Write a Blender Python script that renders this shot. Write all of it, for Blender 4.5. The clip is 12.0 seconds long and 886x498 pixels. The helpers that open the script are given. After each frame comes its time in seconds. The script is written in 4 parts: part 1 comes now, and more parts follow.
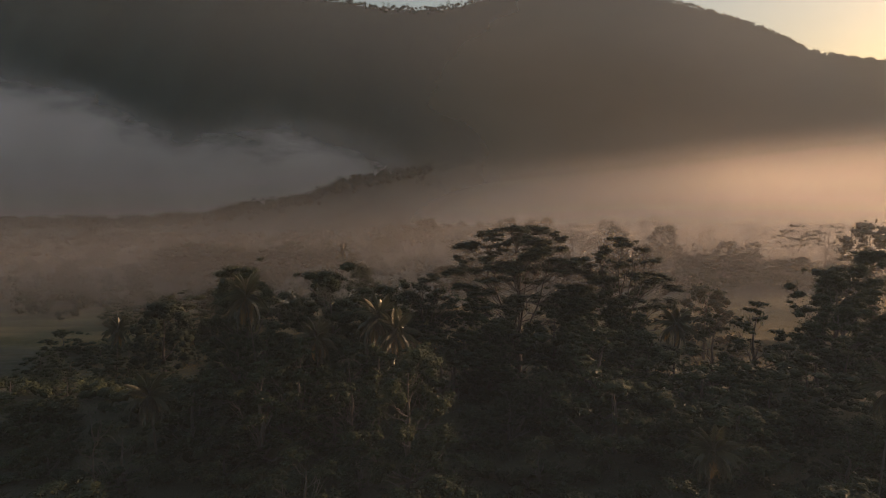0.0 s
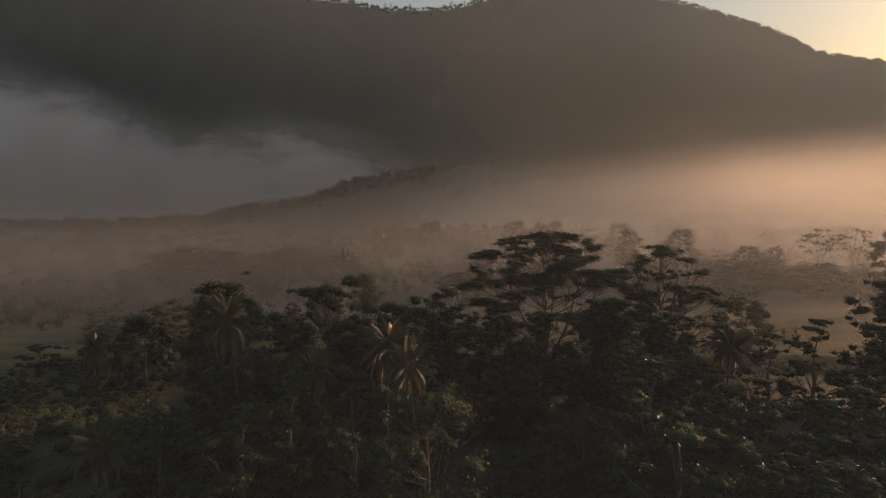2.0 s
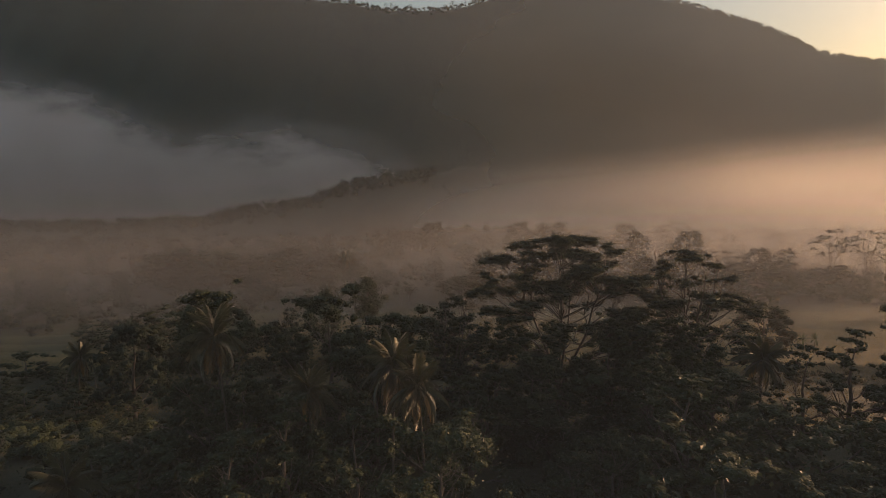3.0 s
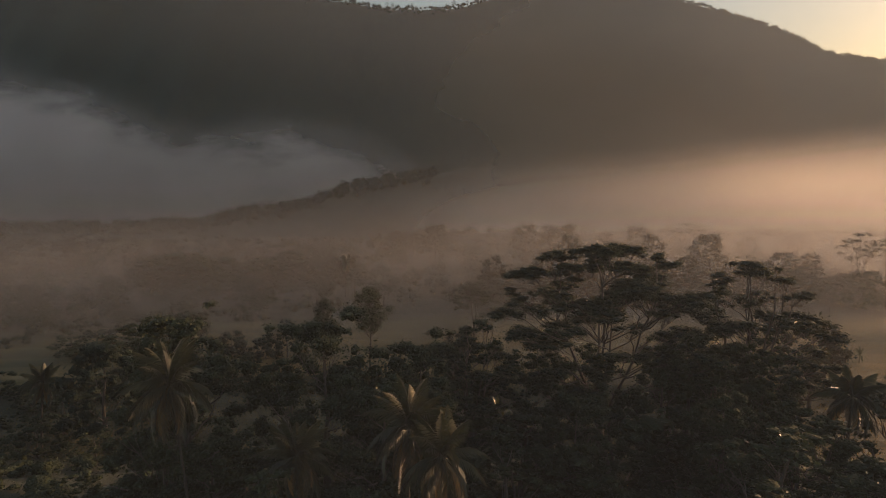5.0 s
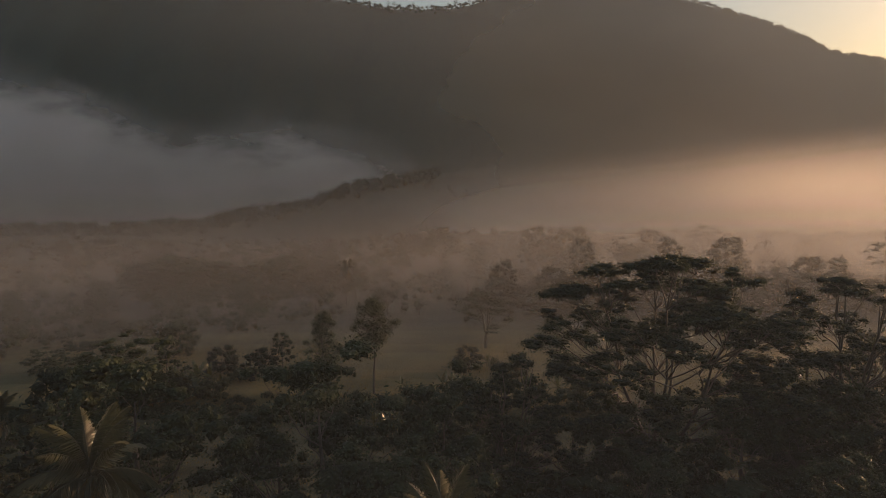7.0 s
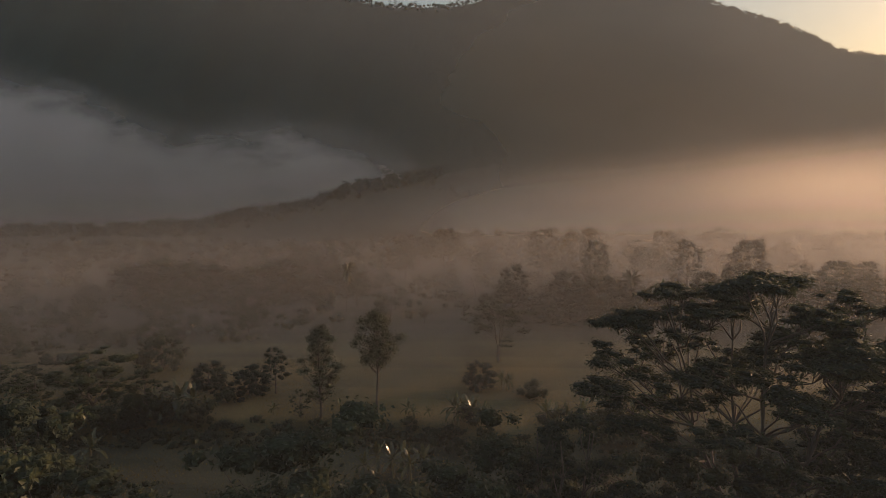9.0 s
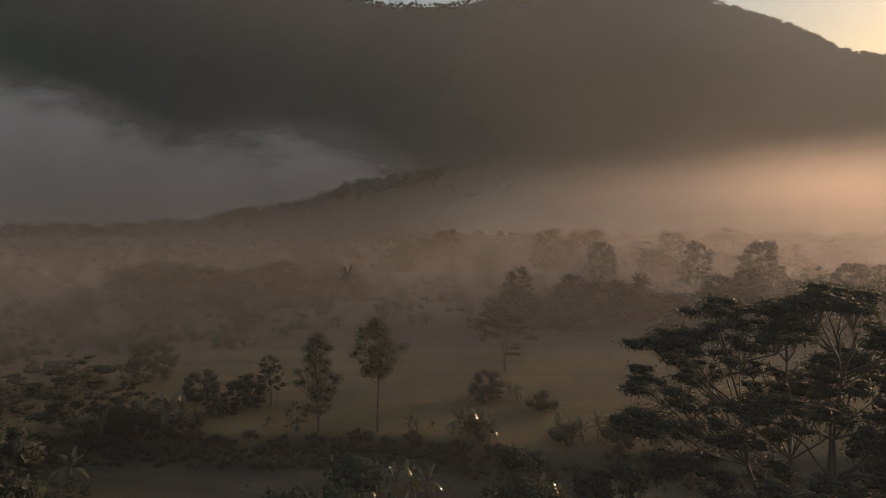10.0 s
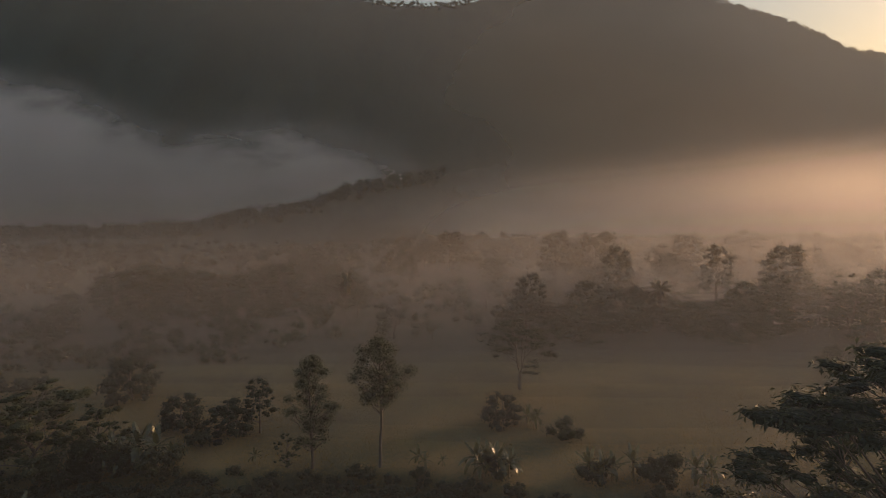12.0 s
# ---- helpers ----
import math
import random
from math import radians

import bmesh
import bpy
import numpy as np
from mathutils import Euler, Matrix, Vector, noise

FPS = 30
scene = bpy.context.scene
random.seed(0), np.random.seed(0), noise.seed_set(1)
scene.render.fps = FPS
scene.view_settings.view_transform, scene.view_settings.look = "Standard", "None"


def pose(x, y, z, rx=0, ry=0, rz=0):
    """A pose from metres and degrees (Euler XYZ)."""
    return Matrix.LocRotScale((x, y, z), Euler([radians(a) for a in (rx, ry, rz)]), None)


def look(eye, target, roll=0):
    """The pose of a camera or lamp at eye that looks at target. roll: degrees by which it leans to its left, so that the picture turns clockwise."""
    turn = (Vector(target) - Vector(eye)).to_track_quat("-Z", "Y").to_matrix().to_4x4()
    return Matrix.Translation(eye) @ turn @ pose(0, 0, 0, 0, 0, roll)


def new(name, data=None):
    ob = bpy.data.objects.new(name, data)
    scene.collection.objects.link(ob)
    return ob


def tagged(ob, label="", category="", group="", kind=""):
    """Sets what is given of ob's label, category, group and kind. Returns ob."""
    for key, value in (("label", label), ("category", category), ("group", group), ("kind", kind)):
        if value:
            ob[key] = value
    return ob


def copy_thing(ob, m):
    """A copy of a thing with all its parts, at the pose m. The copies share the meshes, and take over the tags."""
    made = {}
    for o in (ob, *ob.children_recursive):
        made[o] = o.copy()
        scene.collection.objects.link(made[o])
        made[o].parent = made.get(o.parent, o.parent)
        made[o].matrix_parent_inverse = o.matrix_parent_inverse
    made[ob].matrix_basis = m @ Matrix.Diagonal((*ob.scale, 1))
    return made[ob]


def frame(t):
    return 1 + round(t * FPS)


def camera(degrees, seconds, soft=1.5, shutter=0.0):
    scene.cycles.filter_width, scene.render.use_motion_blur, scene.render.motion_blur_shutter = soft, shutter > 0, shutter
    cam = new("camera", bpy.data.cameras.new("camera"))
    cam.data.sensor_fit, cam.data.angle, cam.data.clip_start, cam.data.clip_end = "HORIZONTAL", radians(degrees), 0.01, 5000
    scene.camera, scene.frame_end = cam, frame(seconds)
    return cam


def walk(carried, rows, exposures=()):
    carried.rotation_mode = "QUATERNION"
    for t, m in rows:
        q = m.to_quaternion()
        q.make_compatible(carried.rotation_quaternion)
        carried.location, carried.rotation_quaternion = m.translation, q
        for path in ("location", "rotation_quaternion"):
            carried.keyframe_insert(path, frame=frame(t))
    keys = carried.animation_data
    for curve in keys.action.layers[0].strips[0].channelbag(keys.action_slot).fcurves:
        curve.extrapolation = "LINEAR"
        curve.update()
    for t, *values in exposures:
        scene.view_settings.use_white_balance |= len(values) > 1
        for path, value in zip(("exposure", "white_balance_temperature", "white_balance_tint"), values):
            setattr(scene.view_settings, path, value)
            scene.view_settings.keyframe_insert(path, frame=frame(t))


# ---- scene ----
cam = camera(73.4, 12.0, soft=0.9)
EXPOSURES = [(0.0, 1.06, 6600, 24), (12.0, 1.06, 6600, 24)]
METRES, EYE, TILT, LEAN, TURN = 90.0, 46.0, -5.6, 0.0, 0.0
ROWS = [
    (0.0, 0.0, 0.0, 0.0, 0.0, 0.0, 0.0),
    (0.5, -0.0068, 0.0404, 0.0038, 0.03, 0.05, -0.01),
    (1.0, -0.0134, 0.0805, 0.0078, 0.05, 0.09, -0.0),
    (1.5, -0.0207, 0.1214, 0.0114, 0.1, 0.18, -0.02),
    (2.0, -0.0274, 0.1624, 0.0149, 0.15, 0.22, -0.02),
    (2.5, -0.0345, 0.2032, 0.0183, 0.18, 0.26, -0.03),
    (3.0, -0.0414, 0.2445, 0.0219, 0.18, 0.3, -0.02),
    (5.0, -0.0683, 0.4134, 0.0384, 0.25, 0.41, -0.04),
    (5.5, -0.0758, 0.4541, 0.0424, 0.26, 0.44, -0.04),
    (6.0, -0.0828, 0.4952, 0.0464, 0.27, 0.48, 0.0),
    (6.5, -0.0901, 0.5361, 0.0509, 0.27, 0.48, -0.01),
    (7.0, -0.0971, 0.5773, 0.0543, 0.32, 0.52, -0.03),
    (9.0, -0.1212, 0.7405, 0.071, 0.42, 0.53, -0.05),
    (9.5, -0.1268, 0.7813, 0.0751, 0.43, 0.54, -0.07),
    (10.0, -0.1323, 0.8216, 0.0795, 0.47, 0.55, -0.07),
    (10.5, -0.1379, 0.8621, 0.0838, 0.48, 0.58, -0.07),
    (11.0, -0.1439, 0.9025, 0.0885, 0.47, 0.6, -0.07),
    (11.5, -0.1494, 0.9428, 0.0928, 0.49, 0.6, -0.09),
    (12.0, -0.1551, 0.983, 0.0972, 0.52, 0.63, -0.07),
]
walk(cam, [(t, pose(0, 0, EYE, TILT, LEAN, TURN) @ pose(METRES * x, METRES * y, METRES * z, 90 + pitch, roll, yaw)) for t, x, y, z, yaw, pitch, roll in ROWS], EXPOSURES)

scene.cycles.transparent_max_bounces = 40

# ---------------------------------------------------------------- world, sun, exposure
SUN_AZ, SUN_EL = 59.0, 7.0            # degrees to the right of straight ahead, and above the horizon
world = bpy.data.worlds.new("world")
scene.world = world
world.use_nodes = True
wt = world.node_tree
sky = wt.nodes.new("ShaderNodeTexSky")
sky.sky_type = "NISHITA"
sky.sun_disc = False
sky.sun_elevation, sky.sun_rotation = radians(SUN_EL), radians(SUN_AZ)
sky.air_density, sky.dust_density, sky.ozone_density = 1.6, 1.6, 1.9
wt.nodes["Background"].inputs["Strength"].default_value = 0.1
wt.links.new(sky.outputs[0], wt.nodes["Background"].inputs["Color"])

sun_data = bpy.data.lights.new("sun", "SUN")
sun_data.energy, sun_data.angle, sun_data.color = 3.1, radians(7.0), (1.0, 0.63, 0.33)
sun_dir = Vector((math.sin(radians(SUN_AZ)) * math.cos(radians(SUN_EL)), math.cos(radians(SUN_AZ)) * math.cos(radians(SUN_EL)), math.sin(radians(SUN_EL))))
sun = new("sun", sun_data)
sun.matrix_world = look(sun_dir * 400, (0, 0, 0))


# ---------------------------------------------------------------- materials
def node(nt, kind, inputs=(), operation="", interpolation_type="", data_type=""):
    n = nt.nodes.new(kind)
    if operation:
        n.operation = operation
    if interpolation_type:
        n.interpolation_type = interpolation_type
    if data_type:
        n.data_type = data_type
    for key, value in dict(inputs).items():
        if isinstance(value, bpy.types.NodeSocket):
            nt.links.new(value, n.inputs[key])
        else:
            n.inputs[key].default_value = value
    return n


def ramp(nt, fac, stops):
    n = nt.nodes.new("ShaderNodeValToRGB")
    n.color_ramp.elements[0].position, n.color_ramp.elements[0].color = stops[0][0], (*stops[0][1], 1)
    n.color_ramp.elements[1].position, n.color_ramp.elements[1].color = stops[-1][0], (*stops[-1][1], 1)
    for p, c in stops[1:-1]:
        n.color_ramp.elements.new(p).color = (*c, 1)
    nt.links.new(fac, n.inputs[0])
    return n.outputs[0]


def material(name):
    m = bpy.data.materials.new(name)
    m.use_nodes = True
    m.node_tree.nodes.clear()
    return m, m.node_tree, m.node_tree.nodes.new("ShaderNodeOutputMaterial")


def leaf_material(name, dark, light, rough=0.5, through_light=0.3, dry=None, spec=0.2):
    m, nt, out = material(name)
    geo = node(nt, "ShaderNodeNewGeometry")
    info = node(nt, "ShaderNodeObjectInfo")
    big = node(nt, "ShaderNodeTexNoise", {"Vector": geo.outputs["Position"], "Scale": 0.35, "Detail": 3})
    mix = node(nt, "ShaderNodeMath", {0: geo.outputs["Random Per Island"], 1: big.outputs[0]}, operation="ADD")
    mix2 = node(nt, "ShaderNodeMath", {0: info.outputs["Random"], 1: 0.5}, operation="MULTIPLY")
    mix3 = node(nt, "ShaderNodeMath", {0: mix.outputs[0], 1: mix2.outputs[0]}, operation="ADD")
    mix4 = node(nt, "ShaderNodeMath", {0: mix3.outputs[0], 1: 0.45}, operation="MULTIPLY")
    stops = [(0.15, dark), (0.85, light)] + ([(0.97, dry)] if dry else [])
    col = ramp(nt, mix4.outputs[0], stops)
    bs = node(nt, "ShaderNodeBsdfPrincipled", {"Base Color": col, "Roughness": rough, "Specular IOR Level": spec})
    tr = node(nt, "ShaderNodeBsdfTranslucent", {"Color": col})
    mx = node(nt, "ShaderNodeMixShader", {0: through_light, 1: bs.outputs[0], 2: tr.outputs[0]})
    nt.links.new(mx.outputs[0], out.inputs[0])
    return m


def bark_material(name, dark, light):
    m, nt, out = material(name)
    tc = node(nt, "ShaderNodeTexCoord")
    mp = node(nt, "ShaderNodeMapping", {"Vector": tc.outputs["Object"], "Scale": (6, 6, 1.2)})
    n1 = node(nt, "ShaderNodeTexNoise", {"Vector": mp.outputs[0], "Scale": 2.0, "Detail": 6})
    n2 = node(nt, "ShaderNodeTexNoise", {"Vector": tc.outputs["Object"], "Scale": 0.5, "Detail": 3})
    a = node(nt, "ShaderNodeMath", {0: n1.outputs[0], 1: n2.outputs[0]}, operation="MULTIPLY")
    col = ramp(nt, a.outputs[0], [(0.1, dark), (0.45, light)])
    bump = node(nt, "ShaderNodeBump", {"Height": n1.outputs[0], "Strength": 0.6, "Distance": 0.05})
    bs = node(nt, "ShaderNodeBsdfPrincipled", {"Base Color": col, "Roughness": 0.85, "Normal": bump.outputs[0]})
    nt.links.new(bs.outputs[0], out.inputs[0])
    return m


LEAF = leaf_material("broad_leaf", (0.026, 0.036, 0.018), (0.044, 0.059, 0.028), 0.5, 0.2, spec=0.22)
LEAF_FEATHER = leaf_material("feather_leaf", (0.023, 0.031, 0.016), (0.043, 0.056, 0.028), 0.6, 0.25)
# far copy of the leaf, darker and less red to tone down sunlit woods
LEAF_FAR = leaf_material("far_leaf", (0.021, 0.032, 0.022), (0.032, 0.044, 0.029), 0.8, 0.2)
FROND = leaf_material("palm_frond", (0.026, 0.03, 0.014), (0.055, 0.06, 0.027), 0.36, 0.12, spec=0.6)
FROND_DRY = leaf_material("dry_palm_frond", (0.13, 0.09, 0.04), (0.3, 0.21, 0.1), 0.5, 0.35)
BANANA = leaf_material("banana_leaf", (0.04, 0.05, 0.022), (0.1, 0.105, 0.045), 0.2, 0.35, spec=0.9)
BARK = bark_material("grey_bark", (0.03, 0.026, 0.022), (0.11, 0.095, 0.08))
BARK_PALM = bark_material("palm_bark", (0.028, 0.025, 0.02), (0.075, 0.066, 0.054))
STEM = bark_material("banana_stem", (0.09, 0.085, 0.04), (0.22, 0.19, 0.1))


def ground_material():
    m, nt, out = material("meadow_ground")
    geo = node(nt, "ShaderNodeNewGeometry")
    n1 = node(nt, "ShaderNodeTexNoise", {"Vector": geo.outputs["Position"], "Scale": 0.035, "Detail": 5})
    n2 = node(nt, "ShaderNodeTexNoise", {"Vector": geo.outputs["Position"], "Scale": 1.3, "Detail": 6})
    n3 = node(nt, "ShaderNodeTexNoise", {"Vector": geo.outputs["Position"], "Scale": 9.0, "Detail": 4})
    a = node(nt, "ShaderNodeMath", {0: n2.outputs[0], 1: n3.outputs[0]}, operation="MULTIPLY")
    b = node(nt, "ShaderNodeMath", {0: a.outputs[0], 1: n1.outputs[0]}, operation="ADD")
    col = ramp(nt, b.outputs[0], [(0.45, (0.034, 0.036, 0.015)), (0.7, (0.075, 0.067, 0.024)), (0.95, (0.14, 0.105, 0.036))])
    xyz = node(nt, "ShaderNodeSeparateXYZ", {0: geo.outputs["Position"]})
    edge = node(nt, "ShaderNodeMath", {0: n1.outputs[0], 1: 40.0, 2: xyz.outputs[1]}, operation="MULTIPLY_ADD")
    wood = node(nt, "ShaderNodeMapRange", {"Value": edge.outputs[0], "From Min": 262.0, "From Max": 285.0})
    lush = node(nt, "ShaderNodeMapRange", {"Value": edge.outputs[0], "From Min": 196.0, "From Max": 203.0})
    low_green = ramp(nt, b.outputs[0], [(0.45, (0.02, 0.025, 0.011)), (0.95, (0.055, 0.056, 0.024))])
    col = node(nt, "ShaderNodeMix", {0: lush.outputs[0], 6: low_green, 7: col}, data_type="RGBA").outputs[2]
    # beyond the meadow the colour is made darker, to bring the ground's brightness down
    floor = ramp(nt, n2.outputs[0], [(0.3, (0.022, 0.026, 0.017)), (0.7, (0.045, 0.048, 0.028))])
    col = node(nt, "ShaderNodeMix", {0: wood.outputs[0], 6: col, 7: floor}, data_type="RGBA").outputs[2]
    bump = node(nt, "ShaderNodeBump", {"Height": a.outputs[0], "Strength": 0.9, "Distance": 0.4})
    bs = node(nt, "ShaderNodeBsdfPrincipled", {"Base Color": col, "Roughness": 0.9, "Normal": bump.outputs[0]})
    nt.links.new(bs.outputs[0], out.inputs[0])
    return m


def hill_material():
    m, nt, out = material("forested_slope")
    geo = node(nt, "ShaderNodeNewGeometry")
    v = node(nt, "ShaderNodeTexVoronoi", {"Vector": geo.outputs["Position"], "Scale": 0.09})
    n1 = node(nt, "ShaderNodeTexNoise", {"Vector": geo.outputs["Position"], "Scale": 0.012, "Detail": 6})
    a = node(nt, "ShaderNodeMath", {0: v.outputs["Distance"], 1: n1.outputs[0]}, operation="MULTIPLY")
    # green pulled towards grey: the cool cast of distance haze is in the colour
    col = ramp(nt, a.outputs[0], [(0.05, (0.046, 0.05, 0.034)), (0.5, (0.032, 0.037, 0.028))])
    bump = node(nt, "ShaderNodeBump", {"Height": a.outputs[0], "Strength": 0.35, "Distance": 3.0})
    bs = node(nt, "ShaderNodeBsdfPrincipled", {"Base Color": col, "Roughness": 0.9, "Normal": bump.outputs[0]})
    nt.links.new(bs.outputs[0], out.inputs[0])
    return m


def mist_material(name, density, z_low, z_high, rough_top=0.4, patch=0.5, patch_size=0.012, side=None, forward=0.3, front=0.1, slope=(0.0, 0.0), tint=(0.92, 0.9, 0.88), decay=0.0):
    """Thin layer of droplets: it lets most light straight through and scatters the rest, mainly forwards.
    With decay it thins upwards from z_low on, by a factor of e every decay metres; else it thins out between z_low and z_high (a top that falls by slope[0] from x = slope[1] on), and towards one side
    where side = (x at least, x at full, least)."""
    m, nt, out = material(name)
    geo = node(nt, "ShaderNodeNewGeometry")
    xyz = node(nt, "ShaderNodeSeparateXYZ", {0: geo.outputs["Position"]})
    mp = node(nt, "ShaderNodeMapping", {"Vector": geo.outputs["Position"], "Scale": (1, 1, 2.2)})
    n1 = node(nt, "ShaderNodeTexNoise", {"Vector": mp.outputs[0], "Scale": patch_size, "Detail": 3.5, "Roughness": 0.5})
    lift = node(nt, "ShaderNodeMath", {0: n1.outputs[0], 1: -0.5}, operation="ADD")
    amp = node(nt, "ShaderNodeMath", {0: lift.outputs[0], 1: (z_high - z_low) * rough_top * 4}, operation="MULTIPLY")
    fall = node(nt, "ShaderNodeMath", {0: xyz.outputs[0], 1: slope[0], 2: -slope[0] * slope[1]}, operation="MULTIPLY_ADD")
    amp2 = node(nt, "ShaderNodeMath", {0: amp.outputs[0], 1: fall.outputs[0]}, operation="ADD")
    z = node(nt, "ShaderNodeMath", {0: xyz.outputs[2], 1: amp2.outputs[0]}, operation="ADD")
    top = node(nt, "ShaderNodeMapRange", {"Value": z.outputs[0], "From Min": z_low, "From Max": z_high, "To Min": 1.0, "To Max": 0.0}, interpolation_type="SMOOTHERSTEP")
    if decay:
        down = node(nt, "ShaderNodeMath", {0: z.outputs[0], 1: -1.0 / decay, 2: z_low / decay}, operation="MULTIPLY_ADD")
        grow = node(nt, "ShaderNodeMath", {0: down.outputs[0]}, operation="EXPONENT")
        top = node(nt, "ShaderNodeMath", {0: grow.outputs[0], 1: 1.0}, operation="MINIMUM")
    pat = node(nt, "ShaderNodeMapRange", {"Value": n1.outputs[0], "From Min": 0.3, "From Max": 0.7, "To Min": 1 - patch, "To Max": 1.0})
    a = node(nt, "ShaderNodeMath", {0: top.outputs[0], 1: pat.outputs[0]}, operation="MULTIPLY")
    last = node(nt, "ShaderNodeMath", {0: a.outputs[0], 1: density}, operation="MULTIPLY").outputs[0]
    # the thin side stands in for weaker light on the mist there
    if side:
        sd = node(nt, "ShaderNodeMapRange", {"Value": xyz.outputs[0], "From Min": side[0], "From Max": side[1], "To Min": side[2], "To Max": 1.0}, interpolation_type="SMOOTHERSTEP")
        last = node(nt, "ShaderNodeMath", {0: last, 1: sd.outputs[0]}, operation="MULTIPLY").outputs[0]
    clear = node(nt, "ShaderNodeBsdfTransparent")
    thru = node(nt, "ShaderNodeBsdfTranslucent", {"Color": (*tint, 1)})
    back = node(nt, "ShaderNodeBsdfDiffuse", {"Color": (*tint, 1)})
    soft = node(nt, "ShaderNodeMixShader", {0: front, 1: thru.outputs[0], 2: back.outputs[0]})
    fwd = node(nt, "ShaderNodeBsdfRefraction", {"Color": (*tint, 1), "Roughness": 1.0, "IOR": 1.6})
    scat = node(nt, "ShaderNodeMixShader", {0: forward, 1: soft.outputs[0], 2: fwd.outputs[0]})
    mx = node(nt, "ShaderNodeMixShader", {0: last, 1: clear.outputs[0], 2: scat.outputs[0]})
    nt.links.new(mx.outputs[0], out.inputs[0])
    return m


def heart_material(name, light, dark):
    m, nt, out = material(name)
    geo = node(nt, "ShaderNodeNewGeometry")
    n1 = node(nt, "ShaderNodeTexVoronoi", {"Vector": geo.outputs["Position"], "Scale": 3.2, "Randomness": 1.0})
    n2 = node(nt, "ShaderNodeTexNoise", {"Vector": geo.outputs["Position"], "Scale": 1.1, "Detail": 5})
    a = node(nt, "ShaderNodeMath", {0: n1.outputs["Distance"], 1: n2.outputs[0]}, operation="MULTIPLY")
    # darker between the cells: the dim gaps between leaves, put into the colour
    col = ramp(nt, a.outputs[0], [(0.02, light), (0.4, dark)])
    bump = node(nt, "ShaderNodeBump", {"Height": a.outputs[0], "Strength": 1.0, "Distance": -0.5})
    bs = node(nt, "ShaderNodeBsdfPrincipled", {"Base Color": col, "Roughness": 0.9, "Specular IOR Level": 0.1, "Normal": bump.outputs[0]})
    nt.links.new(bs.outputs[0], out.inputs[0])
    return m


# a little darker than the leaves: shade inside the crowns, put into the colour
HEART = heart_material("shaded_close_foliage", (0.039, 0.051, 0.027), (0.024, 0.032, 0.017))
HEART_FAR = heart_material("shaded_far_foliage", (0.026, 0.037, 0.025), (0.017, 0.025, 0.017))
GROUND = ground_material()
SLOPE = hill_material()


# ---------------------------------------------------------------- mesh tools
def mesh_of(name, verts, faces, mat, smooth=False):
    verts, faces = np.asarray(verts, np.float32), np.asarray(faces, np.int32)
    k = faces.shape[1]
    me = bpy.data.meshes.new(name)
    me.vertices.add(len(verts))
    me.vertices.foreach_set("co", verts.ravel())
    me.loops.add(faces.size)
    me.loops.foreach_set("vertex_index", faces.ravel())
    me.polygons.add(len(faces))
    me.polygons.foreach_set("loop_start", np.arange(0, faces.size, k, dtype=np.int32))
    if smooth:
        me.polygons.foreach_set("use_smooth", np.ones(len(faces), bool))
    me.materials.append(mat)
    me.update(calc_edges=True)
    return me


def part(name, mesh, parent, label=""):
    ob = new(name, mesh)
    ob.parent = parent
    return tagged(ob, label)


def unit(v):
    return v / np.maximum(np.linalg.norm(v, axis=-1, keepdims=True), 1e-9)


def leaf_quads(rng, pts, tip, length, width, fold=0.12, face=None):
    """Pointed leaves with a fold along the middle, at pts, towards tip."""
    n = len(pts)
    size = length * rng.uniform(0.6, 1.25, (n, 1))
    side = unit(np.cross(tip, rng.normal(0, 1, (n, 3)) if face is None else face))
    up = np.cross(side, tip)
    mid = pts + tip * size * 0.5
    w = side * size * (width / length) * 0.5
    v = np.stack([pts, mid + w + up * size * fold, pts + tip * size, mid - w + up * size * fold], 1).reshape(-1, 3)
    f = np.arange(4 * n).reshape(-1, 4)
    return v, f


def clump_points(rng, centre, radius, n):
    d = unit(rng.normal(0, 1, (n, 3)))
    r = 0.55 + 0.55 * rng.uniform(0, 1, (n, 1)) + 0.8 * rng.uniform(0, 1, (n, 1)) ** 7
    return np.asarray(centre) + d * r * np.asarray(radius), d


def cube_ball(n):
    index, verts, faces = {}, [], []
    for axis in range(3):
        for sign in (-1, 1):
            for i in range(n):
                for j in range(n):
                    quad = []
                    for di, dj in ((0, 0), (1, 0), (1, 1), (0, 1)):
                        key = [0, 0, 0]
                        key[axis], key[(axis + 1) % 3], key[(axis + 2) % 3] = sign * n, 2 * (i + di) - n, 2 * (j + dj) - n
                        key = tuple(key)
                        if key not in index:
                            index[key] = len(verts)
                            verts.append(key)
                        quad.append(index[key])
                    faces.append(quad if sign > 0 else quad[::-1])
    return unit(np.array(verts, float)), np.array(faces)


BALL_FINE, BALL_ROUGH = cube_ball(3), cube_ball(2)


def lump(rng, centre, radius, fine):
    """The dense heart of a clump: an uneven solid hull for the dim inside, too close-grown to see through."""
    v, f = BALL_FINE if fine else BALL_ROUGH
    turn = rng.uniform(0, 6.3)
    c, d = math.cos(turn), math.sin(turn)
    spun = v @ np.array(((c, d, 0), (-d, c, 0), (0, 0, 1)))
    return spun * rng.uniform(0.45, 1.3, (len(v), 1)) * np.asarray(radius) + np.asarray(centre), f


